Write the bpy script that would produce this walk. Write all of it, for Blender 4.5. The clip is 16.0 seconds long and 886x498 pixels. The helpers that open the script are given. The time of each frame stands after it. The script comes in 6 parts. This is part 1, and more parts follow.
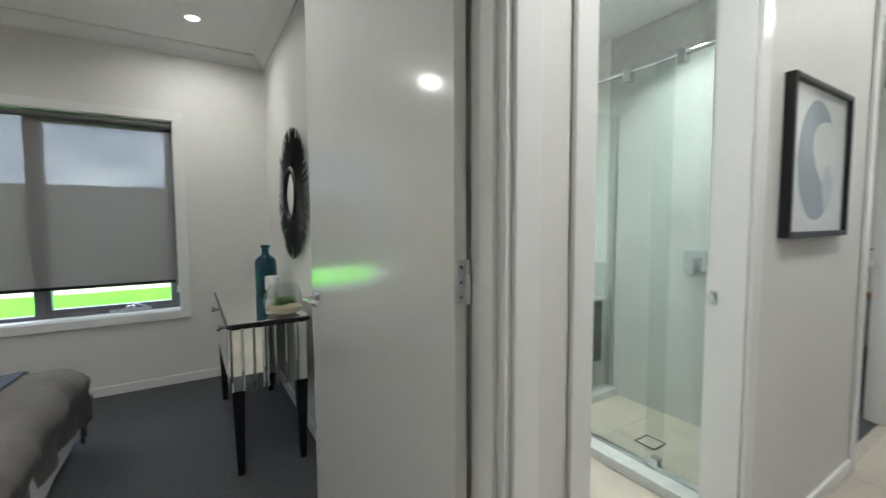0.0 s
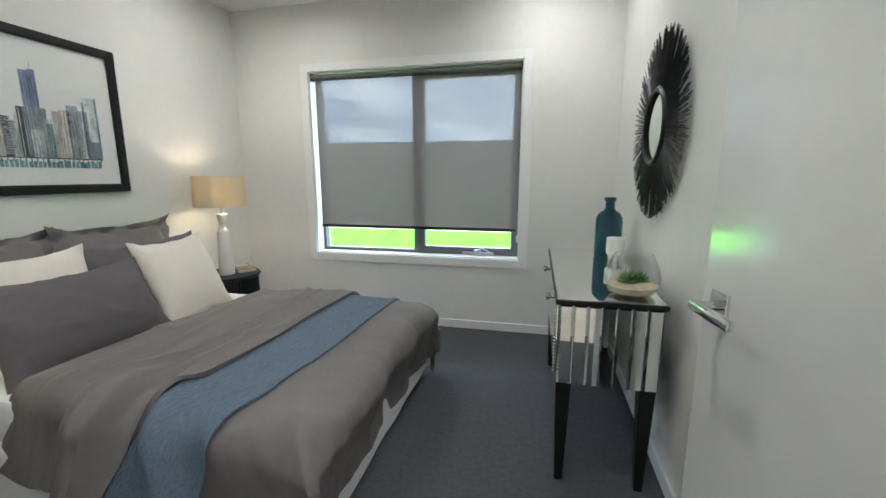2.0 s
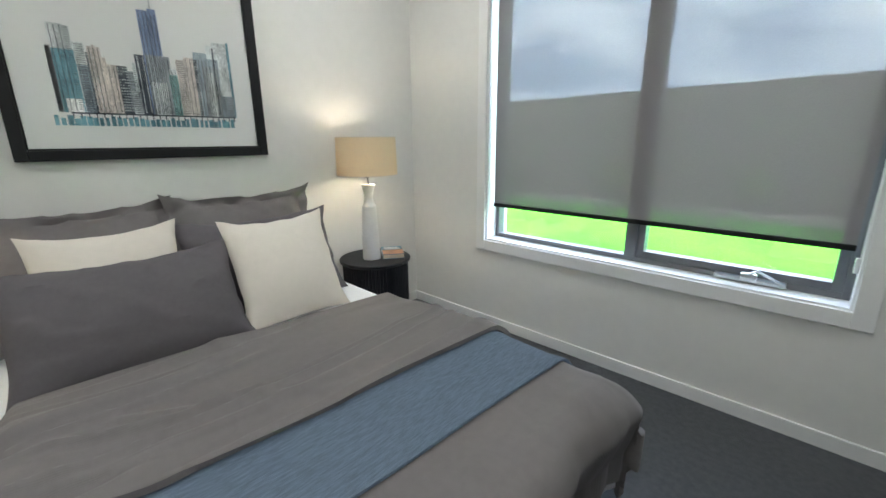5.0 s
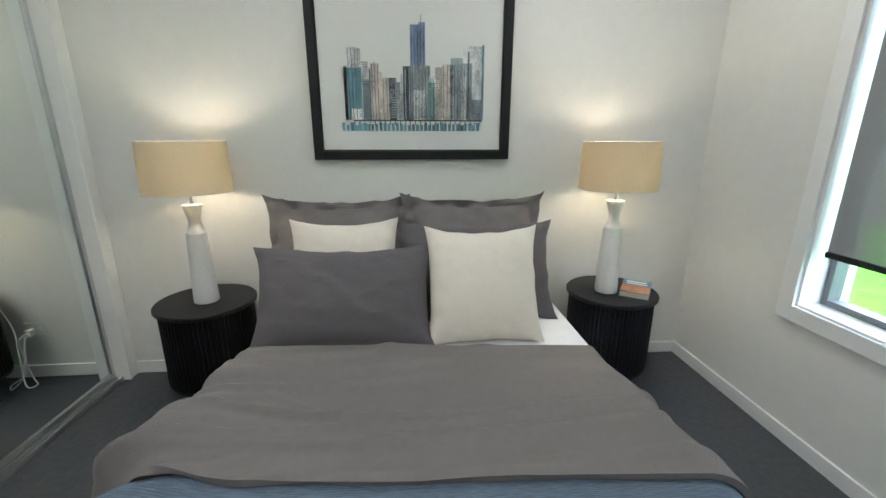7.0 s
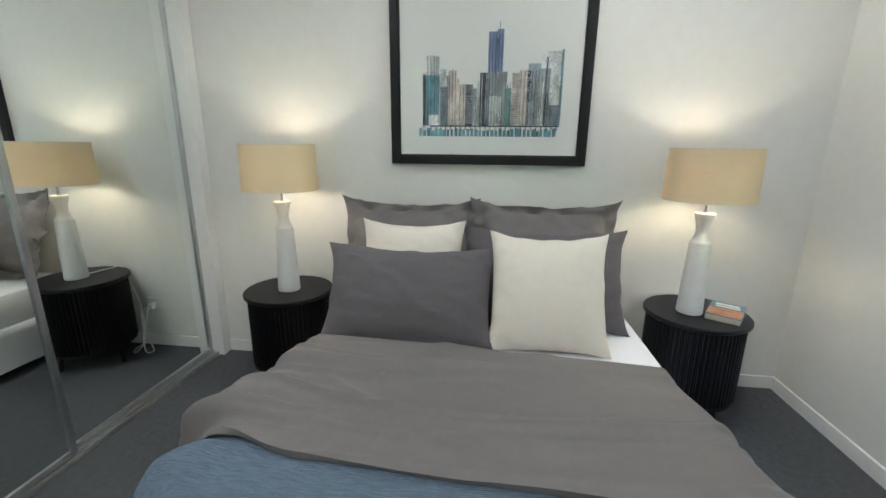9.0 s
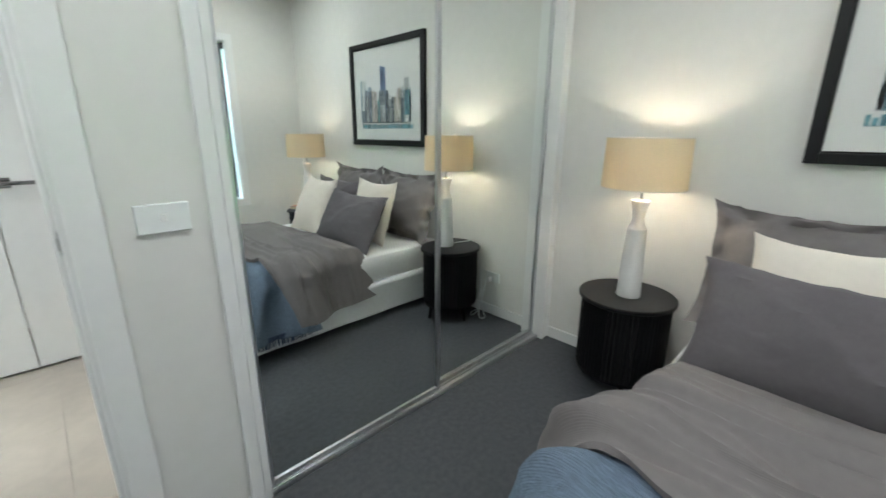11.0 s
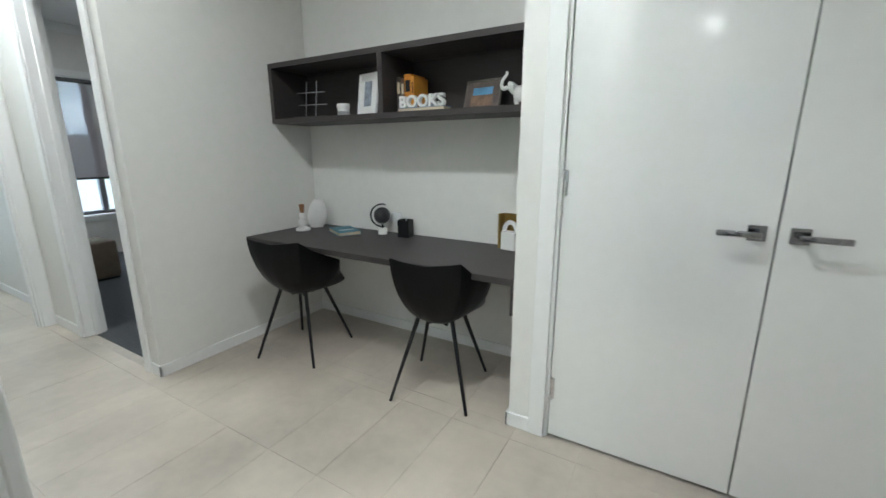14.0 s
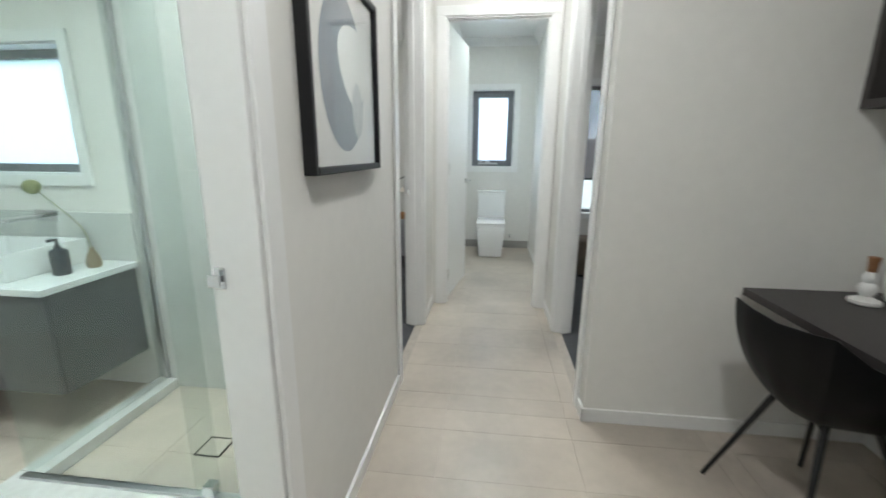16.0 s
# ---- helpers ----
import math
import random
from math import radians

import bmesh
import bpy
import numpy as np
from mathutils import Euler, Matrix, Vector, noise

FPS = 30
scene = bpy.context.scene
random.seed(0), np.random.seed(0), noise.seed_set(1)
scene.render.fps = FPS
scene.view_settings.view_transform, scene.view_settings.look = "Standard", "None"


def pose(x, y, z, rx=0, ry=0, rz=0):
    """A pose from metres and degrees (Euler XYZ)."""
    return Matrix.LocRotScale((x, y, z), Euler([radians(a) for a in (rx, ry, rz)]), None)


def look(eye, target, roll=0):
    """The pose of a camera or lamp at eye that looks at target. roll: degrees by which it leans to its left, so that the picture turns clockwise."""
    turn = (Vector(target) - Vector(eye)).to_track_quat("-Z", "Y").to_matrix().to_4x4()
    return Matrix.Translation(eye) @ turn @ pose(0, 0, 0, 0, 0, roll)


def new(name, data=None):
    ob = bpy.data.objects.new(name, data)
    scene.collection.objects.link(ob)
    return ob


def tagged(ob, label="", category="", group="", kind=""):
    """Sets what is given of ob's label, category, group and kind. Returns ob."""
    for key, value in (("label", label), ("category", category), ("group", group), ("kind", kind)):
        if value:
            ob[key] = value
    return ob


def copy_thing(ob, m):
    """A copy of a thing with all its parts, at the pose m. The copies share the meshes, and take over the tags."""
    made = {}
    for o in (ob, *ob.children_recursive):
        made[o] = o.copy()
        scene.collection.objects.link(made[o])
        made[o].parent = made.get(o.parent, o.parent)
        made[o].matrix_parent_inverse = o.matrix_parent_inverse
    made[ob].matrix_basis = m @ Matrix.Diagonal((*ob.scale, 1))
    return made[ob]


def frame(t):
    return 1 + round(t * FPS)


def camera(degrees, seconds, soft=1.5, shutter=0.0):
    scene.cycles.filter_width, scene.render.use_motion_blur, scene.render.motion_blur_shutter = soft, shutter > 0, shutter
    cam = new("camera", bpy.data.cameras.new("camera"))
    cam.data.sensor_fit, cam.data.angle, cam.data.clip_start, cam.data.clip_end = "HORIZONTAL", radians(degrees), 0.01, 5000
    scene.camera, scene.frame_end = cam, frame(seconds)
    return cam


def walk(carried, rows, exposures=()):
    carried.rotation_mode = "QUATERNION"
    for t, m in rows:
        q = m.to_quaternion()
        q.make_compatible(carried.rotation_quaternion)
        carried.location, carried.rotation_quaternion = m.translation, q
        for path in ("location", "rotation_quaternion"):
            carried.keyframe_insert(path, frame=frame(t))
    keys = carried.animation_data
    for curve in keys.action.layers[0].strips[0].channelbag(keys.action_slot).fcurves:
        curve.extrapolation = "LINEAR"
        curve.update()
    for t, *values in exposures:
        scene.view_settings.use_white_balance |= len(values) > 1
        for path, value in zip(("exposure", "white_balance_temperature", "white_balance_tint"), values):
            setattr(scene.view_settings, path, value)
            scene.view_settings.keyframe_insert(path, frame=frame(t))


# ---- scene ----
cam = camera(94.6, 16.0, shutter=0.22)
PATH = [
    (0, (0.119, -0.029, 1.297), (1.17, 1.667, 1.165), -0.3),
    (0.5, (0.186, 0.152, 1.295), (0.808, 2.046, 1.126), -0.4),
    (1, (0.231, 0.325, 1.292), (0.42, 2.305, 1.077), -0.3),
    (1.5, (0.19, 0.503, 1.275), (0.022, 2.476, 0.994), -0.2),
    (2, (0.17, 0.644, 1.262), (-0.27, 2.563, 0.908), -0.1),
    (2.5, (0.15, 0.754, 1.25), (-0.48, 2.605, 0.827), -0.2),
    (3, (0.088, 0.886, 1.252), (-0.682, 2.67, 0.78), -0.4),
    (3.2, (0.063, 0.936, 1.258), (-0.753, 2.696, 0.77), -0.4),
    (5.3, (-0.085, 1.841, 1.231), (-1.568, 3.08, 0.714), -0.2),
    (5.5, (-0.08, 1.862, 1.242), (-1.664, 2.965, 0.718), -0.0),
    (6, (-0.153, 2.024, 1.222), (-1.959, 2.707, 0.7), -0.2),
    (6.5, (-0.222, 2.159, 1.257), (-2.12, 2.499, 0.728), -0.0),
    (7, (-0.234, 2.272, 1.281), (-2.156, 2.424, 0.75), 0.1),
    (7.5, (-0.234, 2.33, 1.273), (-2.162, 2.385, 0.747), 0.1),
    (8, (-0.229, 2.323, 1.272), (-2.16, 2.325, 0.749), 0.2),
    (8.2, (-0.219, 2.336, 1.252), (-2.154, 2.302, 0.748), 0.4),
    (10.3, (-0.233, 2.213, 1.276), (-1.948, 1.341, 0.729), 0.0),
    (10.5, (-0.234, 2.139, 1.277), (-1.868, 1.124, 0.73), 0.1),
    (11, (-0.194, 1.97, 1.271), (-1.55, 0.604, 0.727), 0.4),
    (11.5, (-0.145, 1.828, 1.278), (-1.082, 0.146, 0.735), 0.2),
    (12, (-0.121, 1.615, 1.298), (-0.555, -0.259, 0.751), -0.1),
    (12.5, (-0.037, 1.385, 1.296), (-0.032, -0.541, 0.757), -0.2),
    (13, (0.079, 1.134, 1.296), (0.429, -0.765, 0.774), -0.3),
    (13.5, (0.134, 0.844, 1.313), (0.836, -0.959, 0.808), -0.8),
    (14, (0.256, 0.652, 1.284), (1.24, -1.026, 0.819), -0.1),
    (14.5, (0.388, 0.436, 1.277), (1.709, -0.996, 0.828), -0.1),
    (15, (0.537, 0.195, 1.301), (2.195, -0.827, 0.846), -0.3),
    (15.5, (0.71, 0.095, 1.296), (2.604, -0.356, 0.84), -0.2),
    (16, (0.913, 0.109, 1.294), (2.846, 0.335, 0.835), 0.4),
]
walk(cam, [(t, look(eye, target, roll)) for t, eye, target, roll in PATH], exposures=[(0.0, 1.97, 6650, 10), (1.0, 2.12, 6700, 10), (1.5, 2.27, 6600, 10), (2.5, 2.44, 6450, 10), (8.0, 2.40, 6350, 8), (10.5, 2.72, 6250, 8), (11.5, 2.53, 6250, 8), (12.5, 2.46, 6350, 9), (13.0, 2.38, 6350, 9), (14.0, 2.33, 6250, 8), (14.5, 2.36, 6350, 8), (15.0, 2.26, 6500, 10), (15.5, 2.26, 6600, 10), (16.0, 2.16, 6550, 10)])

# ---- light ----
world = bpy.data.worlds.new("world")
scene.world = world
world.use_nodes = True
wn = world.node_tree
sky = wn.nodes.new("ShaderNodeTexSky")
sky.sky_type = "NISHITA"
sky.sun_disc = False
sky.sun_elevation, sky.sun_rotation = radians(55), radians(180)
sky.dust_density = 3.0
wn.nodes["Background"].inputs["Strength"].default_value = 0.15
wn.links.new(sky.outputs[0], wn.nodes["Background"].inputs["Color"])
sun = new("sun", bpy.data.lights.new("sun", "SUN"))
sun.data.energy, sun.data.angle, sun.data.color = 3.4, radians(14), (1.0, 0.97, 0.92)
sun.matrix_world = look((0, -10, 14.3), (0, 0, 0))


# ---- materials ----
def mat(name, color, rough=0.5, metal=0.0, vary=0.06, scale=6.0, bump=0.0, bump_scale=120.0, coat=0.0, spec=0.5, per_object=0.0, stretch=(1, 1, 1), fine_share=1.0, whole_place=False):
    """Painted or woven surface: base colour with two scales of variation and fine relief."""
    m = bpy.data.materials.new(name)
    m.use_nodes = True
    n, l = m.node_tree.nodes, m.node_tree.links
    b = n["Principled BSDF"]
    b.inputs["Roughness"].default_value = rough
    b.inputs["Metallic"].default_value = metal
    b.inputs["Coat Weight"].default_value = coat
    b.inputs["Coat Roughness"].default_value = 0.05
    b.inputs["Specular IOR Level"].default_value = spec
    tc = n.new("ShaderNodeTexCoord")
    mp = n.new("ShaderNodeMapping")
    mp.inputs["Scale"].default_value = stretch
    l.new(n.new("ShaderNodeNewGeometry").outputs["Position"] if whole_place else tc.outputs["Object"], mp.inputs[0])
    big, fine = n.new("ShaderNodeTexNoise"), n.new("ShaderNodeTexNoise")
    big.inputs["Scale"].default_value, big.inputs["Detail"].default_value = scale, 5
    fine.inputs["Scale"].default_value, fine.inputs["Detail"].default_value = scale * 14, 3
    for t in (big, fine):
        l.new(mp.outputs[0], t.inputs["Vector"])
    add = n.new("ShaderNodeMath")
    add.operation = "MULTIPLY_ADD"
    add.inputs[1].default_value = fine_share
    l.new(fine.outputs[0], add.inputs[0])
    l.new(big.outputs[0], add.inputs[2])
    src = add.outputs[0]
    lo, hi = 0.25 + 0.5 * fine_share, 0.75 + 0.5 * fine_share
    if per_object:
        info, pm = n.new("ShaderNodeObjectInfo"), n.new("ShaderNodeMath")
        pm.operation = "MULTIPLY_ADD"
        pm.inputs[1].default_value = per_object
        l.new(info.outputs["Random"], pm.inputs[0])
        l.new(src, pm.inputs[2])
        src = pm.outputs[0]
        hi += per_object
    ramp = n.new("ShaderNodeMapRange")
    ramp.inputs[1].default_value, ramp.inputs[2].default_value = lo, hi
    ramp.inputs[3].default_value, ramp.inputs[4].default_value = 1 - vary, 1 + vary
    l.new(src, ramp.inputs[0])
    mul = n.new("ShaderNodeMix")
    mul.data_type, mul.blend_type = "RGBA", "MULTIPLY"
    mul.inputs[0].default_value = 1
    mul.inputs[6].default_value = (*color, 1)
    l.new(ramp.outputs[0], mul.inputs[7])
    l.new(mul.outputs[2], b.inputs["Base Color"])
    if bump:
        t = n.new("ShaderNodeTexNoise")
        t.inputs["Scale"].default_value, t.inputs["Detail"].default_value = bump_scale, 4
        l.new(mp.outputs[0], t.inputs["Vector"])
        bp = n.new("ShaderNodeBump")
        bp.inputs["Strength"].default_value, bp.inputs["Distance"].default_value = bump, 0.004
        l.new(t.outputs[0], bp.inputs["Height"])
        l.new(bp.outputs[0], b.inputs["Normal"])
    return m


def weave(m, scale, strength, axis="X"):
    """Adds a fine ribbed relief to a material."""
    n, l = m.node_tree.nodes, m.node_tree.links
    tc, w, bp = n.new("ShaderNodeTexCoord"), n.new("ShaderNodeTexWave"), n.new("ShaderNodeBump")
    w.bands_direction = axis
    w.inputs["Scale"].default_value, w.inputs["Distortion"].default_value = scale, 0.4
    w.inputs["Detail Scale"].default_value = 3
    l.new(tc.outputs["Object"], w.inputs["Vector"])
    l.new(w.outputs["Fac"], bp.inputs["Height"])
    bp.inputs["Strength"].default_value, bp.inputs["Distance"].default_value = strength, 0.003
    b = n["Principled BSDF"]
    if b.inputs["Normal"].links:
        l.new(b.inputs["Normal"].links[0].from_socket, bp.inputs["Normal"])
    l.new(bp.outputs[0], b.inputs["Normal"])
    return m


def glow(name, color, strength):
    m = bpy.data.materials.new(name)
    m.use_nodes = True
    b = m.node_tree.nodes["Principled BSDF"]
    b.inputs["Base Color"].default_value = (*color, 1)
    b.inputs["Emission Color"].default_value = (*color, 1)
    b.inputs["Emission Strength"].default_value = strength
    return m


def see_through(name, tint, clear, rough=0.02, sheen=0.5):
    """Clear glass: mostly passes light straight on, with a mirror-like gloss by Fresnel."""
    m = bpy.data.materials.new(name)
    m.use_nodes = True
    n, l = m.node_tree.nodes, m.node_tree.links
    n.remove(n["Principled BSDF"])
    t, g, mx, f = n.new("ShaderNodeBsdfTransparent"), n.new("ShaderNodeBsdfGlossy"), n.new("ShaderNodeMixShader"), n.new("ShaderNodeLayerWeight")
    t.inputs[0].default_value = (*[c * clear for c in tint], 1)
    g.inputs["Roughness"].default_value = rough
    f.inputs[0].default_value = 0.5
    p, q = n.new("ShaderNodeMath"), n.new("ShaderNodeMath")
    p.operation, q.operation = "POWER", "MULTIPLY_ADD"
    p.inputs[1].default_value, q.inputs[1].default_value, q.inputs[2].default_value = 4.0, 0.6, 0.03
    l.new(f.outputs["Facing"], p.inputs[0])
    l.new(p.outputs[0], q.inputs[0])
    l.new(q.outputs[0], mx.inputs[0])
    l.new(t.outputs[0], mx.inputs[1])
    l.new(g.outputs[0], mx.inputs[2])
    l.new(mx.outputs[0], n["Material Output"].inputs[0])
    return m


def fabric_screen(name, color, open_part, through_part):
    """Thin cloth: partly open weave, partly lit through."""
    m = bpy.data.materials.new(name)
    m.use_nodes = True
    n, l = m.node_tree.nodes, m.node_tree.links
    n.remove(n["Principled BSDF"])
    t, d, tr, m1, m2 = n.new("ShaderNodeBsdfTransparent"), n.new("ShaderNodeBsdfDiffuse"), n.new("ShaderNodeBsdfTranslucent"), n.new("ShaderNodeMixShader"), n.new("ShaderNodeMixShader")
    tc, no, mr = n.new("ShaderNodeTexCoord"), n.new("ShaderNodeTexNoise"), n.new("ShaderNodeMapRange")
    no.inputs["Scale"].default_value, no.inputs["Detail"].default_value = 400, 2
    l.new(tc.outputs["Object"], no.inputs["Vector"])
    mr.inputs[3].default_value, mr.inputs[4].default_value = open_part * 0.94, open_part * 1.06
    l.new(no.outputs[0], mr.inputs[0])
    slub, mv, mx = n.new("ShaderNodeTexNoise"), n.new("ShaderNodeMapRange"), n.new("ShaderNodeMix")
    slub.inputs["Scale"].default_value, slub.inputs["Detail"].default_value = 220, 4
    l.new(tc.outputs["Object"], slub.inputs["Vector"])
    mv.inputs[1].default_value, mv.inputs[2].default_value, mv.inputs[3].default_value, mv.inputs[4].default_value = .3, .7, .95, 1.03
    l.new(slub.outputs[0], mv.inputs[0])
    mx.data_type, mx.blend_type = "RGBA", "MULTIPLY"
    mx.inputs[0].default_value, mx.inputs[6].default_value = 1, (*color, 1)
    l.new(mv.outputs[0], mx.inputs[7])
    l.new(mx.outputs[2], d.inputs[0])
    l.new(mx.outputs[2], tr.inputs[0])
    m1.inputs[0].default_value = through_part
    l.new(d.outputs[0], m1.inputs[1])
    l.new(tr.outputs[0], m1.inputs[2])
    l.new(mr.outputs[0], m2.inputs[0])
    l.new(m1.outputs[0], m2.inputs[1])
    l.new(t.outputs[0], m2.inputs[2])
    l.new(m2.outputs[0], n["Material Output"].inputs[0])
    return m


def creased(m, scale, depth, strength=0.7, stretch=(1, 1, 1)):
    """Adds soft creases of a crumpled cloth as relief."""
    n, l = m.node_tree.nodes, m.node_tree.links
    tc, mp, no, bp = n.new("ShaderNodeTexCoord"), n.new("ShaderNodeMapping"), n.new("ShaderNodeTexNoise"), n.new("ShaderNodeBump")
    mp.inputs["Scale"].default_value = stretch
    mp.inputs["Rotation"].default_value = (0.3, 0.2, 0.7)
    l.new(tc.outputs["Object"], mp.inputs[0])
    no.noise_type = "RIDGED_MULTIFRACTAL"
    no.inputs["Scale"].default_value, no.inputs["Detail"].default_value, no.inputs["Roughness"].default_value, no.inputs["Lacunarity"].default_value = scale, 2.5, 0.55, 2.2
    no.inputs["Distortion"].default_value = 0.5
    l.new(mp.outputs[0], no.inputs["Vector"])
    l.new(no.outputs[0], bp.inputs["Height"])
    bp.inputs["Strength"].default_value, bp.inputs["Distance"].default_value = strength, depth
    b = n["Principled BSDF"]
    if b.inputs["Normal"].links:
        l.new(b.inputs["Normal"].links[0].from_socket, bp.inputs["Normal"])
    l.new(bp.outputs[0], b.inputs["Normal"])
    return m


WALL = mat("wall_paint", (0.74, 0.73, 0.70), 0.55, vary=0.02, scale=1.2, bump=0.05, bump_scale=180)
CEIL = mat("ceiling_paint", (0.82, 0.82, 0.81), 0.7, vary=0.015, scale=1.0, bump=0.04, bump_scale=160)
TRIM = mat("gloss_trim_paint", (0.80, 0.80, 0.79), 0.28, vary=0.015, scale=2.0, bump=0.02, bump_scale=60)
DOOR = mat("gloss_door_paint", (0.78, 0.78, 0.765), 0.22, vary=0.015, scale=1.5, bump=0.006, bump_scale=25, coat=1.0, spec=0.7)
DOOR.node_tree.nodes["Principled BSDF"].inputs["Coat IOR"].default_value = 2.0
DOOR.node_tree.nodes["Principled BSDF"].inputs["Coat Roughness"].default_value = 0.11
CARPET = weave(mat("charcoal_carpet", (0.098, 0.102, 0.110), 0.95, vary=0.16, scale=40, bump=0.8, bump_scale=500, spec=0.15), 55, 0.5)
TILE = mat("stone_look_tile", (0.465, 0.410, 0.348), 0.32, vary=0.36, scale=1.3, bump=0.015, bump_scale=30, per_object=0.06, fine_share=0.14, whole_place=True)
GROUT = mat("grout", (0.45, 0.405, 0.355), 0.9, vary=0.1, scale=20)
WTILE = mat("pale_wall_tile", (0.55, 0.56, 0.54), 0.25, vary=0.08, scale=1.6, per_object=0.05)
BLACK = mat("black_paint", (0.008, 0.008, 0.009), 0.42, spec=0.35, vary=0.15, scale=12)
BLACKWOOD = mat("black_stained_wood", (0.006, 0.006, 0.0072), 0.40, spec=0.26, vary=0.3, scale=10, bump=0.15, bump_scale=60, stretch=(1, 1, 0.15))
FRAMEALU = mat("charcoal_window_metal", (0.145, 0.15, 0.16), 0.38, vary=0.08, scale=8)
ALU = mat("satin_aluminium", (0.62, 0.63, 0.64), 0.28, metal=1.0, vary=0.05, scale=10)
CHROME = mat("chrome", (0.72, 0.73, 0.74), 0.08, metal=1.0, vary=0.03, scale=10)
DARKCHROME = mat("dark_chrome", (0.30, 0.30, 0.31), 0.12, metal=1.0, vary=0.05, scale=10)
MIRROR = mat("mirror_glass", (0.86, 0.90, 0.88), 0.0, metal=1.0, vary=0.0)
LAMINATE = mat("charcoal_laminate", (0.046, 0.041, 0.040), 0.45, spec=0.35, vary=0.1, scale=6, bump=0.06, bump_scale=300, stretch=(1, 8, 8))
PLASTIC = mat("black_plastic", (0.005, 0.005, 0.0055), 0.30, spec=0.14, vary=0.1, scale=15, bump=0.03, bump_scale=200)
GREYCLOTH = weave(mat("warm_grey_cotton", (0.165, 0.150, 0.147), 0.60, vary=0.05, scale=3, bump=0.12, bump_scale=260, spec=0.32), 110, 0.15)
SLATECLOTH = weave(mat("slate_ribbed_cotton", (0.122, 0.110, 0.117), 0.75, vary=0.05, scale=4, bump=0.1, bump_scale=260, spec=0.2), 90, 0.15, "Z")
BLUECLOTH = weave(mat("blue_woven_throw", (0.140, 0.183, 0.243), 0.95, vary=0.24, scale=46, bump=0.5, bump_scale=320, spec=0.15, stretch=(5, 0.6, 2)), 60, 0.5)
creased(GREYCLOTH, 1.4, 0.03, 0.28, (3.2, 0.55, 1.2))
creased(SLATECLOTH, 1.2, 0.008, 0.14, (1.2, 1.2, 2.0))
creased(BLUECLOTH, 1.6, 0.008, 0.22, (2.6, 0.9, 1))
SHEET = mat("white_cotton_sheet", (0.78, 0.78, 0.79), 0.85, vary=0.03, scale=4, bump=0.1, bump_scale=30, spec=0.2)
CREAM = weave(mat("cream_linen", (0.72, 0.66, 0.585), 0.9, vary=0.02, scale=3, bump=0.04, bump_scale=300, spec=0.2), 130, 0.03)
creased(CREAM, 1.1, 0.004, 0.08)
creased(SHEET, 2.6, 0.016, 0.5)
CERAMIC = mat("matt_white_ceramic", (0.78, 0.77, 0.75), 0.45, vary=0.04, scale=10, bump=0.08, bump_scale=90)
PORCELAIN = mat("porcelain", (0.82, 0.83, 0.83), 0.08, vary=0.01)
GLASS = see_through("window_glass", (0.97, 1.0, 0.98), 0.97)
SHOWERGLASS = see_through("shower_glass", (0.965, 0.99, 0.98), 0.97)
BLIND = fabric_screen("blind_screen", (0.215, 0.192, 0.184), 0.030, 0.09)
LINENSHADE = fabric_screen("linen_shade", (0.80, 0.68, 0.49), 0.0, 0.21)
FROST = fabric_screen("frosted_glass", (0.55, 0.59, 0.61), 0.0, 0.9)
BULB = glow("bulb", (1.0, 0.85, 0.62), 5.0)
LED = glow("led_disc", (1.0, 0.99, 0.94), 6.0)
GRASS = mat("lawn", (0.05, 0.40, 0.008), 0.9, vary=0.35, scale=3, bump=1.0, bump_scale=90)
FENCE = mat("grey_fence_panel", (0.21, 0.193, 0.182), 0.7, vary=0.06, scale=3)


# ---- helpers ----
def box(bm, x0, x1, y0, y1, z0, z1, bevel=0.0, segs=2):
    tmp = bmesh.new()
    bmesh.ops.create_cube(tmp, size=1)
    for v in tmp.verts:
        v.co = Vector((x0 + (v.co.x + .5) * (x1 - x0), y0 + (v.co.y + .5) * (y1 - y0), z0 + (v.co.z + .5) * (z1 - z0)))
    if bevel:
        bmesh.ops.bevel(tmp, geom=list(tmp.edges), offset=bevel, segments=segs, profile=0.5, affect="EDGES")
    me = bpy.data.meshes.new("tmp")
    tmp.to_mesh(me)
    tmp.free()
    bm.from_mesh(me)
    bpy.data.meshes.remove(me)
    return bm


def boxes(*rows, bevel=0.0):
    bm = bmesh.new()
    for r in rows:
        box(bm, *r, bevel=bevel)
    return bm


def lathe(profile, steps=32, bm=None, cx=0.0, cy=0.0):
    """Turned body from (radius, height) rows, closed where the radius is 0."""
    bm = bm or bmesh.new()
    rings = []
    for r, z in profile:
        if r < 1e-5:
            rings.append([bm.verts.new((cx, cy, z))])
        else:
            rings.append([bm.verts.new((cx + r * math.cos(2 * math.pi * i / steps), cy + r * math.sin(2 * math.pi * i / steps), z)) for i in range(steps)])
    for a, b in zip(rings, rings[1:]):
        for i in range(steps):
            j = (i + 1) % steps
            if len(a) == 1 and len(b) == 1:
                continue
            if len(a) == 1:
                bm.faces.new((a[0], b[j], b[i]))
            elif len(b) == 1:
                bm.faces.new((a[i], a[j], b[0]))
            else:
                bm.faces.new((a[i], a[j], b[j], b[i]))
    bmesh.ops.recalc_face_normals(bm, faces=bm.faces)
    return bm


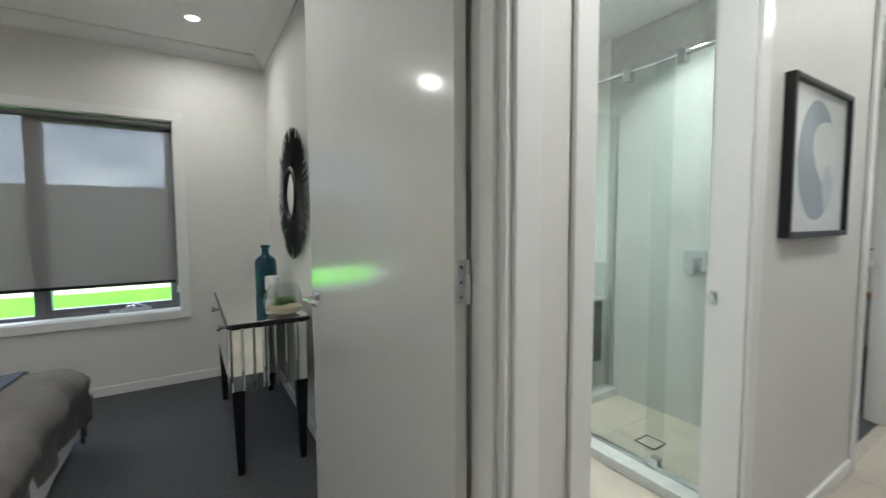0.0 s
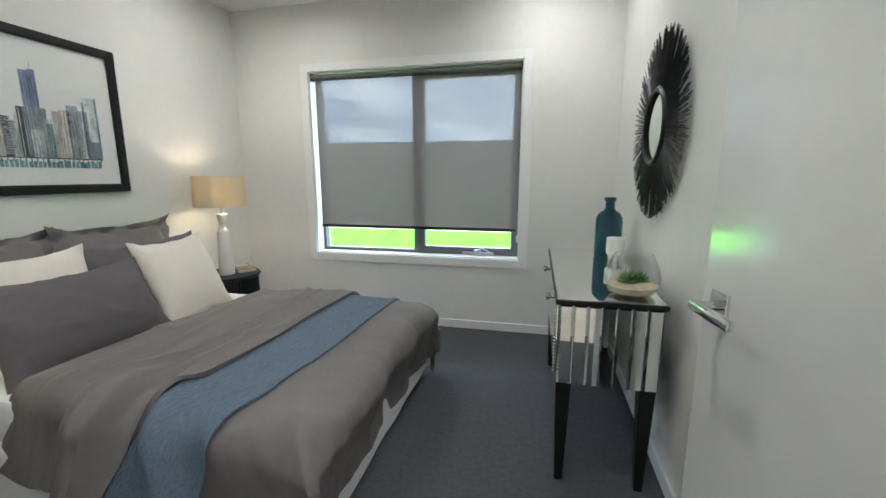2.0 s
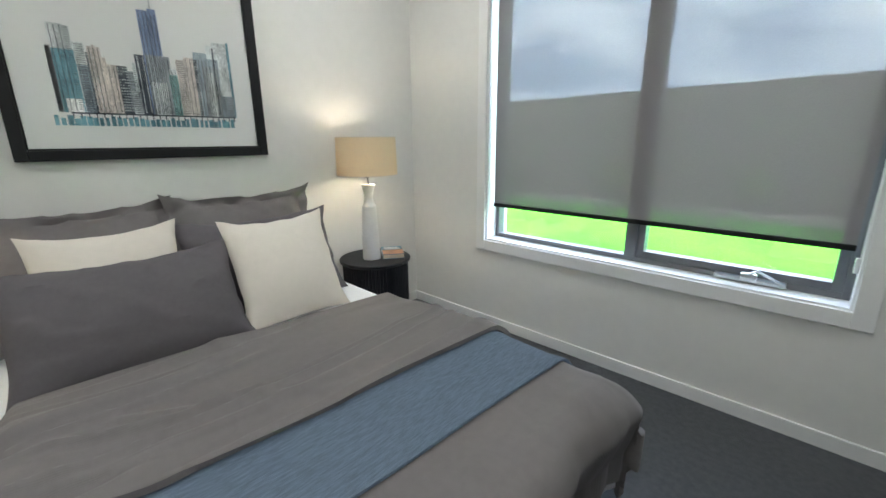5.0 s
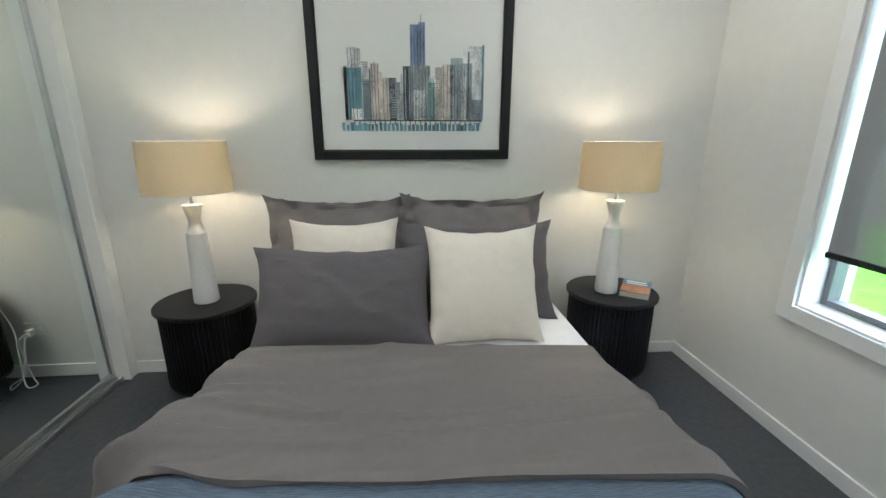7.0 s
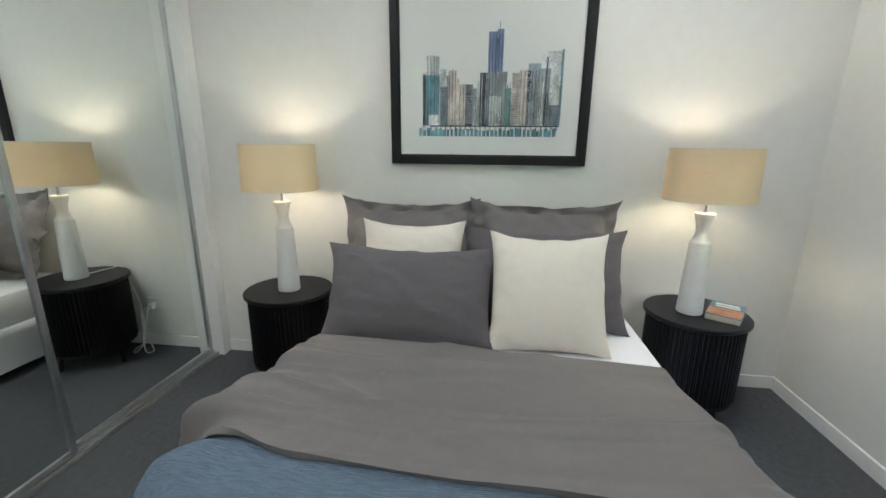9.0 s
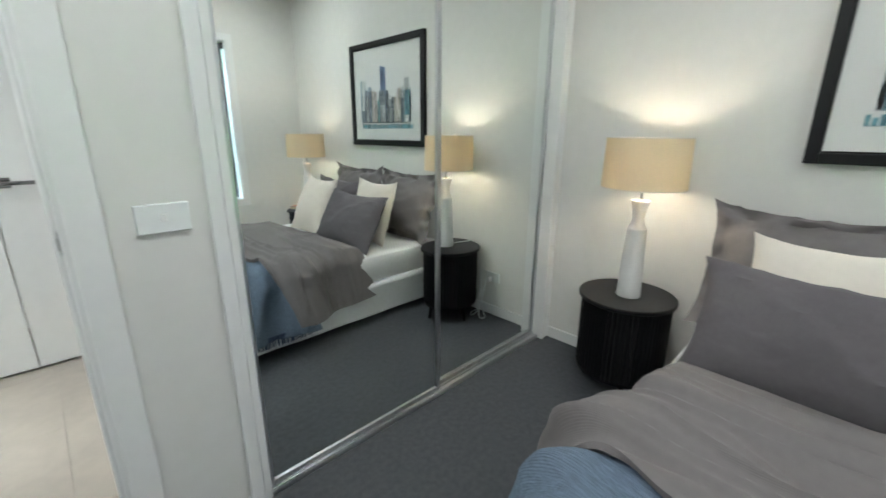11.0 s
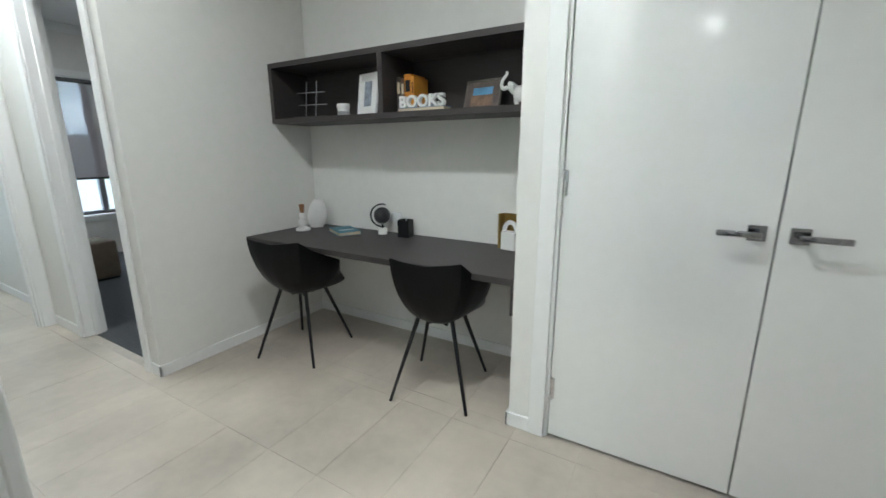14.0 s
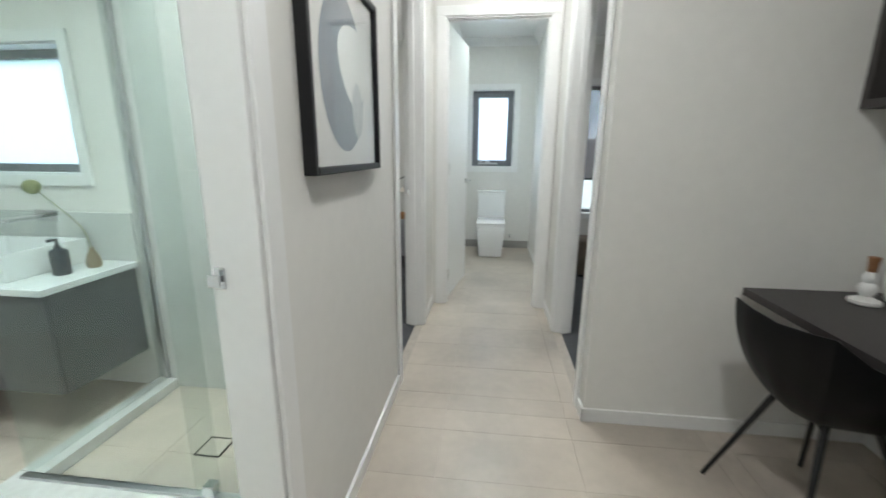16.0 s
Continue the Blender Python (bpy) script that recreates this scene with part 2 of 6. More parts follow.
def tube(points, radius, steps=8, bm=None, radius2=None):
    """A round bar along points."""
    bm = bm or bmesh.new()
    pts = [Vector(p) for p in points]
    rings = []
    for k, p in enumerate(pts):
        d = (pts[min(k + 1, len(pts) - 1)] - pts[max(k - 1, 0)]).normalized()
        u = d.orthogonal().normalized() if k == 0 else (u - u.dot(d) * d).normalized()
        w = d.cross(u)
        r = radius if radius2 is None else radius + (radius2 - radius) * k / (len(pts) - 1)
        rings.append([bm.verts.new(p + r * (math.cos(a) * u + math.sin(a) * w)) for a in [2 * math.pi * i / steps for i in range(steps)]])
    for a, b in zip(rings, rings[1:]):
        for i in range(steps):
            j = (i + 1) % steps
            bm.faces.new((a[i], a[j], b[j], b[i]))
    bm.faces.new(rings[0][::-1])
    bm.faces.new(rings[-1])
    bmesh.ops.recalc_face_normals(bm, faces=bm.faces)
    return bm


def shell(bm, t):
    """Gives a sheet thickness t along its normals, with a closed border."""
    bm.normal_update()
    bm.verts.index_update()
    old, faces = list(bm.verts), list(bm.faces)
    twin = [bm.verts.new(v.co + v.normal * t) for v in old]
    border = [e for e in bm.edges if len(e.link_faces) == 1]
    rim = [(e.verts[0].index, e.verts[1].index) for e in border]
    for f in faces:
        bm.faces.new([twin[v.index] for v in reversed(f.verts)])
    for a, b in rim:
        bm.faces.new((old[a], old[b], twin[b], twin[a]))
    bmesh.ops.recalc_face_normals(bm, faces=bm.faces)
    return bm


def part(name, bm, material, parent=None, label="", smooth=False, m=None):
    me = bpy.data.meshes.new(name)
    bm.to_mesh(me)
    bm.free()
    me.materials.append(material)
    if smooth:
        for p in me.polygons:
            p.use_smooth = True
        me.set_sharp_from_angle(angle=radians(40))
    ob = new(name, me)
    if parent:
        ob.parent = parent
    if m is not None:
        ob.matrix_basis = m
    if label:
        ob["label"] = label
    return ob


def thing(name, m, label, category, group="", kind=""):
    ob = new(name)
    ob.empty_display_size = 0.1
    ob.matrix_basis = m
    return tagged(ob, label, category, group, kind)


def built(name, bm, material, label, category="", kind="structure", smooth=False):
    return tagged(part(name, bm, material, smooth=smooth), label, category, "", kind)


# ---- the house: walls ----
H, HEAD = 2.70, 2.30
OUT = mat("exterior_brick_face", (0.30, 0.26, 0.22), 0.85, vary=0.15, scale=6)
built("wall_west", boxes((-2.515, -2.40, 0.60, 4.115, 0, H + .1)), WALL, "off-white painted plaster wall behind the bed head", "wall")
built("wall_north", boxes((-2.40, -1.71, 3.875, 4.115, 0, H + .1), (0.047, 0.84, 3.875, 4.115, 0, H + .1), (-1.71, 0.047, 3.875, 4.115, 0, 0.595), (-1.71, 0.047, 3.875, 4.115, 2.10, H + .1)),
      WALL, "off-white painted wall round the bedroom window", "wall")
built("wall_east", boxes((0.722, 0.84, 0.715, 3.875, 0, H + .1)), WALL, "off-white painted wall behind the console", "wall")
built("wall_south", boxes((-2.40, -2.345, 0.60, 0.715, 0, H + .1), (-2.345, -0.56, 0.60, 0.625, 0, H + .1), (-2.345, -0.56, 0.625, 0.715, 2.335, H + .1), (-0.56, -0.228, 0.60, 0.715, 0, H + .1),
      (-0.228, 0.675, 0.60, 0.715, HEAD, H + .1), (0.675, 0.905, 0.60, 0.715, 0, H + .1), (0.905, 1.735, 0.60, 0.715, HEAD, H + .1), (1.735, 3.015, 0.60, 0.715, 0, H + .1),
      (3.015, 3.82, 0.60, 0.715, HEAD, H + .1), (3.82, 4.30, 0.60, 0.715, 0, H + .1)), WALL, "off-white painted wall with three door openings", "wall")
for nm, r in (("wall_nook_back", (0.745, 2.775, -1.755, -1.64, 0, H + .1)), ("wall_nook_east", (2.775, 2.89, -1.755, -0.495, 0, H + .1)), ("wall_nib", (0.745, 0.86, -1.64, -1.0, 0, H + .1)), ("wall_nib_return", (0.694, 0.745, -1.115, -1.0, 0, H + .1)),
              ("wall_over_cupboard", (-0.74, 0.694, -1.115, -1.0, HEAD, H + .1)), ("wall_beside_cupboard", (-1.07, -0.74, -1.115, -1.0, 0, H + .1))):
    built(nm, boxes(r), WALL, "off-white painted wall of the study nook", "wall")
# West end is out of view; this wall is added to close it.
built("wall_study_west", boxes((-1.07, -0.95, -1.0, 0.60, 0, H + .1)), WALL, "assumed off-white wall closing the unseen end of the study", "wall")
built("wall_hall", boxes((2.775, 2.93, -0.495, -0.38, 0, H + .1), (2.93, 3.82, -0.495, -0.38, HEAD, H + .1), (3.82, 4.30, -0.495, -0.38, 0, H + .1)), WALL, "off-white painted hallway wall with a doorway", "wall")
built("wall_hall_end", boxes((4.30, 4.415, -0.495, -0.302, 0, H + .1), (4.30, 4.415, 0.50, 0.715, 0, H + .1), (4.30, 4.415, -0.302, 0.50, HEAD, H + .1)), WALL, "off-white painted wall at the end of the hallway", "wall")
built("wall_linen", boxes((-0.80, 0.75, -1.78, -1.755, 0, H), (-0.80, -0.74, -1.755, -1.115, 0, H)), WALL, "plain wall behind the cupboard", "wall")
built("wall_toilet", boxes((4.415, 6.60, 0.62, 0.715, 0, H + .1), (4.415, 6.60, -0.495, -0.43, 0, H + .1)), WALL, "pale painted side walls of the toilet room", "wall")
built("wall_outer_east", boxes((6.60, 6.80, -4.2, -2.9, 0, H + .1), (6.60, 6.80, -2.9, -0.85, 0, 0.50), (6.60, 6.80, -2.9, -0.85, 2.15, H + .1), (6.60, 6.80, -0.85, -0.16, 0, H + .1), (6.60, 6.80, -0.16, 0.405, 0, 1.105),
      (6.60, 6.80, -0.16, 0.405, 2.10, H + .1), (6.60, 6.80, 0.405, 1.95, 0, H + .1)), WALL, "pale painted outer wall with windows", "wall")
built("wall_bath", boxes((2.80, 3.00, 0.715, 2.17, 0, H + .1), (2.80, 3.00, 3.15, 4.115, 0, H + .1), (2.80, 3.00, 2.17, 3.15, 0, 1.165), (2.80, 3.00, 2.17, 3.15, 1.80, H + .1), (0.84, 2.80, 3.50, 4.115, 0, H + .1)),
      WALL, "pale grey bathroom wall", "wall")
built("wall_far_rooms", boxes((3.0, 6.60, 1.75, 1.95, 0, H + .1), (2.89, 6.60, -4.2, -4.0, 0, H + .1), (2.78, 2.89, -4.2, -1.755, 0, H + .1)), WALL, "plain off-white walls of the further bedrooms", "wall")
# First two boxes are an unseen slab added over the rooms against stray sun.
built("ceiling", boxes((-2.515, 3.0, -4.2, 4.115, H + .1, H + .22), (3.0, 6.80, -4.2, 1.95, H + .1, H + .22), (-2.40, 0.722, 0.715, 3.875, H, H + .1), (-0.95, 4.30, -1.0, 0.60, H, H + .1), (0.86, 2.775, -1.64, -1.0, H, H + .1), (0.84, 2.80, 0.715, 3.50, 2.62, H + .1),
      (4.415, 6.60, -0.43, 0.62, H, H + .1), (2.89, 6.60, -4.0, -0.495, H, H + .1), (3.0, 6.60, 0.715, 1.75, H, H + .1)), CEIL, "flat white painted plasterboard ceiling", "ceiling")
for r in ((-2.40, 0.722, 0.66, 3.875), (3.0, 6.60, 0.66, 1.75), (2.89, 6.60, -4.0, -0.44)):
    built("carpet", boxes((*r, -0.05, 0.0)), CARPET, "dark charcoal ribbed loop carpet", "carpet")
floor = built("floor", boxes((-1.07, 4.36, -1.755, 0.66, -0.05, -0.004), (0.84, 2.80, 0.66, 3.50, -0.05, -0.004), (4.36, 6.60, -0.495, 0.62, -0.05, -0.004)), GROUT, "stone-look tiled floor", "floor")
built("ground", boxes((-300, 300, -300, 300, -0.62, -0.30)), GRASS, "bright green mown lawn", "lawn")
bm = bmesh.new()
rows = [[bm.verts.new((-14 + 28 * i / 40, y, z + .012 * noise.noise((i * .7, y, 0)))) for i in range(41)] for y, z in ((4.12, -.29), (4.6, -.26), (5.4, -.08), (6.4, .16), (7.0, .30), (7.62, .40), (8.6, .40), (12.0, -.31))]
for a, b in zip(rows, rows[1:]):
    for i in range(40):
        bm.faces.new((a[i], a[i + 1], b[i + 1], b[i]))
built("lawn", bm, GRASS, "bright green lawn rising to the fence", "lawn", smooth=True)
built("house_slab", boxes((-2.60, 3.1, -4.3, 4.2, -0.30, -0.05), (3.1, 6.90, -4.3, 2.0, -0.30, -0.05)), GROUT, "concrete slab under the house", "slab")


# ---- trim ----
def cornice(x0, x1, y0, y1, name="cornice"):
    """Cove moulding round a room's ceiling: a stepped section mitred at the corners."""
    sec = [(0.0, -0.085), (0.012, -0.085), (0.016, -0.070), (0.030, -0.048), (0.052, -0.028), (0.072, -0.016), (0.078, -0.010), (0.085, -0.010), (0.085, 0.0)]
    bm = bmesh.new()
    loops = [[bm.verts.new((xx, yy, H + z)) for xx, yy in ((x0 + d, y0 + d), (x1 - d, y0 + d), (x1 - d, y1 - d), (x0 + d, y1 - d))] for d, z in sec]
    for a, b in zip(loops, loops[1:]):
        for i in range(4):
            bm.faces.new((a[i], a[(i + 1) % 4], b[(i + 1) % 4], b[i]))
    bmesh.ops.recalc_face_normals(bm, faces=bm.faces)
    return built(name, bm, TRIM, "white stepped plaster cornice", "cornice")


cornice(-2.40, 0.722, 0.715, 3.875)
cornice(4.415, 6.60, -0.43, 0.62)
cornice(2.89, 6.60, -4.0, -0.495)
cornice(3.0, 6.60, 0.715, 1.75)
SK = 0.070
bm = boxes((-2.40, -2.387, 0.715, 3.862, 0, SK), (-2.40, 0.709, 3.862, 3.875, 0, SK), (0.709, 0.722, 0.79, 3.875, 0, SK), (-0.52, -0.296, 0.715, 0.728, 0, SK), bevel=0.0025)
built("baseboard", bm, TRIM, "white painted skirting board in the bedroom", "baseboard")
bm = boxes((1.803, 2.955, 0.587, 0.60, 0, SK), (0.746, 0.838, 0.587, 0.60, 0, SK), (2.762, 2.775, -1.627, -0.367, 0, SK), (0.86, 2.775, -1.64, -1.627, 0, SK), (0.86, 0.873, -1.627, -0.987, 0, SK), (0.76, 0.873, -1.0, -0.987, 0, SK),
           (2.762, 2.86, -0.38, -0.367, 0, SK), (3.895, 4.30, -0.38, -0.367, 0, SK), (3.895, 4.30, 0.587, 0.60, 0, SK), (-0.95, -0.81, -1.0, -0.987, 0, SK), (-0.95, -0.937, -0.987, 0.587, 0, SK), (4.5, 6.60, -0.43, -0.417, 0, SK),
           (6.587, 6.60, -4.0, -0.495, 0, SK), bevel=0.0025)
built("baseboard_hall", bm, TRIM, "white painted skirting board in the hallway", "baseboard")


def doorway(name, axis, a0, a1, face0, face1, label, arch0=True, arch1=True, w0=(0.07, 0.07), w1=(0.07, 0.07), stop=None):
    """Jamb lining, stop and architraves round an opening from a0 to a1 in a wall between face0 and face1."""
    th, jt, ov = 0.016, 0.02, 0.006

    def bx(bm, u0, u1, v0, v1, z0, z1):
        box(bm, *((u0, u1, v0, v1) if axis == "x" else (v0, v1, u0, u1)), z0, z1, bevel=0.003)
    t = thing(name, pose(0, 0, 0), label, "door frame", "", "structure")
    bm = bmesh.new()
    bx(bm, a0 - .002, a0 + jt, face0 - .002, face1 + .002, 0, HEAD - jt)
    bx(bm, a1 - jt, a1 + .002, face0 - .002, face1 + .002, 0, HEAD - jt)
    bx(bm, a0 - .002, a1 + .002, face0 - .002, face1 + .002, HEAD - jt, HEAD + .002)
    part("jamb", bm, TRIM, t)
    if stop:
        bm = bmesh.new()
        for u in ((a0 + jt, a0 + jt + .012), (a1 - jt - .012, a1 - jt)):
            bx(bm, *u, *stop, 0, HEAD - jt - .012)
        bx(bm, a0 + jt, a1 - jt, *stop, HEAD - jt - .012, HEAD - jt)
        part("door_stop", bm, TRIM, t)
    for on, f, s, w in ((arch0, face0, -1, w0), (arch1, face1, 1, w1)):
        if not on:
            continue
        v = (f - th, f - .003) if s < 0 else (f + .003, f + th)
        bm = bmesh.new()
        bx(bm, a0 + ov - w[0], a0 + ov, *v, 0, HEAD - ov)
        bx(bm, a1 - ov, a1 - ov + w[1], *v, 0, HEAD - ov)
        bx(bm, a0 + ov - w[0], a1 - ov + w[1], *v, HEAD - ov, HEAD - ov + .07)
        part("architrave", bm, TRIM, t)
    return t


doorway("door_frame_bedroom", "x", -0.228, 0.675, 0.60, 0.715, "white painted door frame of the bedroom", w1=(0.07, 0.045), stop=(0.625, 0.670))
doorway("door_frame_bathroom", "x", 0.905, 1.735, 0.60, 0.715, "white painted door frame of the bathroom")
doorway("door_frame_north_room", "x", 3.015, 3.82, 0.60, 0.715, "white painted door frame on the hallway", stop=(0.65, 0.69))
doorway("door_frame_south_room", "x", 2.93, 3.82, -0.495, -0.38, "white painted door frame on the hallway", stop=(-0.47, -0.43))
doorway("door_frame_toilet", "y", -0.302, 0.50, 4.30, 4.415, "white painted door frame of the toilet", stop=(4.32, 4.36))
doorway("door_frame_cupboard", "x", -0.74, 0.694, -1.115, -1.0, "white painted frame of the double cupboard", arch0=False)


# ---- doors ----
def lever(parent, x, y, z, out, sweep, material=None):
    """Square rose with a straight lever. out: +1 or -1 along y; sweep: way of the lever along x."""
    material = material or CHROME
    h = part("door_handle", boxes((x - .026, x + .026, min(y, y + out * .008), max(y, y + out * .008), z - .026, z + .026), bevel=0.002), material, parent, "chrome lever handle on a square rose")
    bm = tube([(x, y + out * .006, z), (x, y + out * .05, z)], 0.009, 12)
    xs = sorted((x - sweep * .010, x + sweep * .115))
    ys = sorted((y + out * .042, y + out * .056))
    box(bm, xs[0], xs[1], ys[0], ys[1], z - .010, z + .010, bevel=0.004)
    part("lever", bm, material, h, smooth=True)
    return h


def hinge(parent, x, y, z, material=None):
    bm = lathe([(0, -.05), (.007, -.05), (.007, -.017), (.0062, -.016), (.007, -.015), (.007, .015), (.0062, .016), (.007, .017), (.007, .05), (0, .05)], 12)
    box(bm, -.018, .0, -.0035, .0025, -.05, .05, bevel=.001)
    box(bm, 0.0, .018, -.0035, .0025, -.05, .05, bevel=.001)
    return part("hinge", bm, material or CHROME, parent, m=pose(x, y, z), smooth=True)


leaf = thing("door_1", pose(0.650, 0.722, 0.012, 0, 0, 97.6), "open glossy white flush bedroom door", "door", "", "structure")
part("door_leaf", boxes((0.004, 0.824, 0, 0.037, 0, HEAD - .035), bevel=0.002), DOOR, leaf)
lever(leaf, 0.762, 0.037, 1.01, 1, -1)
lever(leaf, 0.762, 0.0, 1.01, -1, -1)
for z in (0.22, 1.15, 2.05):
    hb = lathe([(0, -.05), (.007, -.05), (.007, -.017), (.0062, -.016), (.007, -.015), (.007, .015), (.0062, .016), (.007, .017), (.007, .05), (0, .05)], 12)
    box(hb, .0004, .0036, .002, .034, -.05, .05, bevel=.0012)
    box(hb, -.036, -.006, -.0062, -.0038, -.05, .05, bevel=.001)
    hp = part("hinge", hb, ALU, leaf, "chrome butt hinge with three screws", m=pose(0, 0, z), smooth=True)
    for dz in (-.034, 0, .034):
        part("screw", lathe([(0, .0), (.0042, .0), (.0042, .0006), (0, .0008)], 12), DARKCHROME, hp, m=pose(.0005, .02, dz, 0, -90, 0))
part("latch_plate", boxes((0.8235, 0.8252, 0.008, 0.030, 0.95, 1.07)), CHROME, leaf)

cup = thing("door_2", pose(0, 0, 0.0), "closed glossy white double cupboard doors", "cupboard door", "", "structure")
part("door_leaf", boxes((-0.019, 0.672, -1.050, -1.012, 0.012, HEAD - .024), bevel=0.002), DOOR, cup)
part("door_leaf", boxes((-0.718, -0.024, -1.050, -1.012, 0.012, HEAD - .024), bevel=0.002), DOOR, cup)
lever(cup, 0.033, -1.012, 1.02, 1, 1, DARKCHROME)
lever(cup, -0.078, -1.012, 1.02, 1, -1, DARKCHROME)
for z in (0.25, 1.16, 2.05):
    for xx in (0.673, -0.719):
        hinge(cup, xx, -1.008, z)

wc = thing("door_3", pose(4.405, 0.479, 0.012, 0, 0, -8.5), "open white flush door of the toilet room", "door", "", "structure")
part("door_leaf", boxes((0.003, 0.758, 0, 0.037, 0, HEAD - .035), bevel=0.002), TRIM, wc)
lever(wc, 0.697, 0.0, 1.01, -1, -1)
for z in (0.22, 1.15, 2.05):
    hinge(wc, 0.0, -0.004, z)
for x, y0, y1, lab in ((-0.208, 0.672, 0.708, "bedroom"), (3.80, 0.66, 0.70, "hall"), (3.80, -0.47, -0.43, "hall")):
    s = 1 if x < 0 else -1
    bm = boxes((min(x, x + s * .003), max(x, x + s * .003), y0 + .006, y1 - .004, 0.992, 1.048), bevel=0.001)
    box(bm, min(x, x + s * .006), max(x, x + s * .006), y1 - .006 if y1 > 0 else y0, y1 + .004 if y1 > 0 else y0 + .01, 1.005, 1.035)
    tagged(part("strike_plate", bm, CHROME), "small chrome strike plate on the door jamb", "strike plate", "", "structure")


# ---- windows ----
def window(name, axis, a0, a1, z0, z1, face, inward, depth, frame_at, label, mullion=None, sash=None, glass=GLASS, arch=0.062, fw=0.042):
    """Window in a wall: architrave, lined reveal, metal frame with mullion and panes. inward: +1 or -1, the way into the room."""
    t = thing(name, pose(0, 0, 0), label, "window", "", "structure")

    def bx(bm, u0, u1, v0, v1, zz0, zz1, bev=0.002):
        v0, v1 = sorted((v0, v1))
        box(bm, *((u0, u1, v0, v1) if axis == "x" else (v0, v1, u0, u1)), zz0, zz1, bevel=bev)
    i = inward
    bm = bmesh.new()
    f0, f1 = face + i * .003, face + i * .018
    bx(bm, a0 - arch, a0 + .004, f0, f1, z0 - arch, z1 + arch)
    bx(bm, a1 - .004, a1 + arch, f0, f1, z0 - arch, z1 + arch)
    bx(bm, a0 + .004, a1 - .004, f0, f1, z1 - .004, z1 + arch)
    bx(bm, a0 + .004, a1 - .004, f0, f1, z0 - arch, z0 + .004)
    part("window_trim", bm, TRIM, t, "white painted architrave")
    bm = bmesh.new()
    r0, r1 = face + i * .002, face - i * depth
    bx(bm, a0 - .002, a0 + .014, r0, r1, z0, z1)
    bx(bm, a1 - .014, a1 + .002, r0, r1, z0, z1)
    bx(bm, a0 + .014, a1 - .014, r0, r1, z1 - .014, z1 + .002)
    bx(bm, a0 + .014, a1 - .014, r0, r1, z0 - .002, z0 + .014)
    part("window_sill", bm, TRIM, t, "white lined reveal")
    g0, g1 = face - i * frame_at, face - i * (frame_at + .06)
    bm = bmesh.new()
    b0, b1, c0, c1 = a0 + .014, a1 - .014, z0 + .014, z1 - .014
    bx(bm, b0, b0 + fw, g0, g1, c0, c1)
    bx(bm, b1 - fw, b1, g0, g1, c0, c1)
    bx(bm, b0 + fw, b1 - fw, g0, g1, c1 - fw, c1)
    bx(bm, b0 + fw, b1 - fw, g0, g1, c0, c0 + fw)
    cells = [(b0 + fw, b1 - fw)]
    if mullion:
        bx(bm, mullion - .03, mullion + .03, g0 + i * .004, g1, c0 + fw, c1 - fw)
        cells = [(b0 + fw, mullion - .03), (mullion + .03, b1 - fw)]
    part("window_frame", bm, FRAMEALU, t, "charcoal aluminium frame")
    gm = (g0 + g1) / 2
    for k, (u0, u1) in enumerate(cells):
        inset = 0
        if sash == k:
            bm = bmesh.new()
            inset = .035
            bx(bm, u0, u0 + inset, g0 - i * .004, g1, c0 + fw, c1 - fw)
            bx(bm, u1 - inset, u1, g0 - i * .004, g1, c0 + fw, c1 - fw)
            bx(bm, u0 + inset, u1 - inset, g0 - i * .004, g1, c1 - fw - inset, c1 - fw)
            bx(bm, u0 + inset, u1 - inset, g0 - i * .004, g1, c0 + fw, c0 + fw + inset)
            s = part("sash", bm, FRAMEALU, t)
            um = u0 + (u1 - u0) * .62
            bm = bmesh.new()
            bx(bm, um - .13, um + .13, g0, g0 + i * .03, c0 + fw - .02, c0 + fw + .002, .004)
            bx(bm, um - .03, um + .03, g0 + i * .02, g0 + i * .045, c0 + fw - .005, c0 + fw + .025, .006)
            p = [(um, g0 + i * .04, c0 + fw + .02), (um + .03, g0 + i * .055, c0 + fw + .045), (um + .11, g0 + i * .06, c0 + fw + .01)]
            tube(p if axis == "x" else [(b, a, c) for a, b, c in p], .006, 8, bm)
            part("winder", bm, ALU, s, "metal chain winder", smooth=True)
        bm = bmesh.new()
        bx(bm, u0 + inset - .004, u1 - inset + .004, gm - .003, gm + .003, c0 + fw + inset - .004, c1 - fw - inset + .004, 0)
        p = part("pane", bm, glass, t)
        p.visible_shadow = False
    return t


window("window_1", "x", -1.71, 0.047, 0.595, 2.10, 3.875, -1, 0.10, 0.095, "wide charcoal aluminium window with a lawn outside", mullion=-0.815, sash=1, fw=0.026)
window("window_2", "y", 2.17, 3.15, 1.165, 1.80, 2.80, -1, 0.10, 0.09, "frosted bathroom window", glass=FROST, arch=0.05)
window("window_3", "y", -0.16, 0.405, 1.105, 2.10, 6.60, -1, 0.08, 0.07, "small frosted toilet window in a black frame", sash=0, glass=FROST)
window("window_4", "y", -2.9, -0.85, 0.50, 2.15, 6.60, -1, 0.10, 0.09, "bedroom window behind a half-drawn blind", mullion=-1.7)


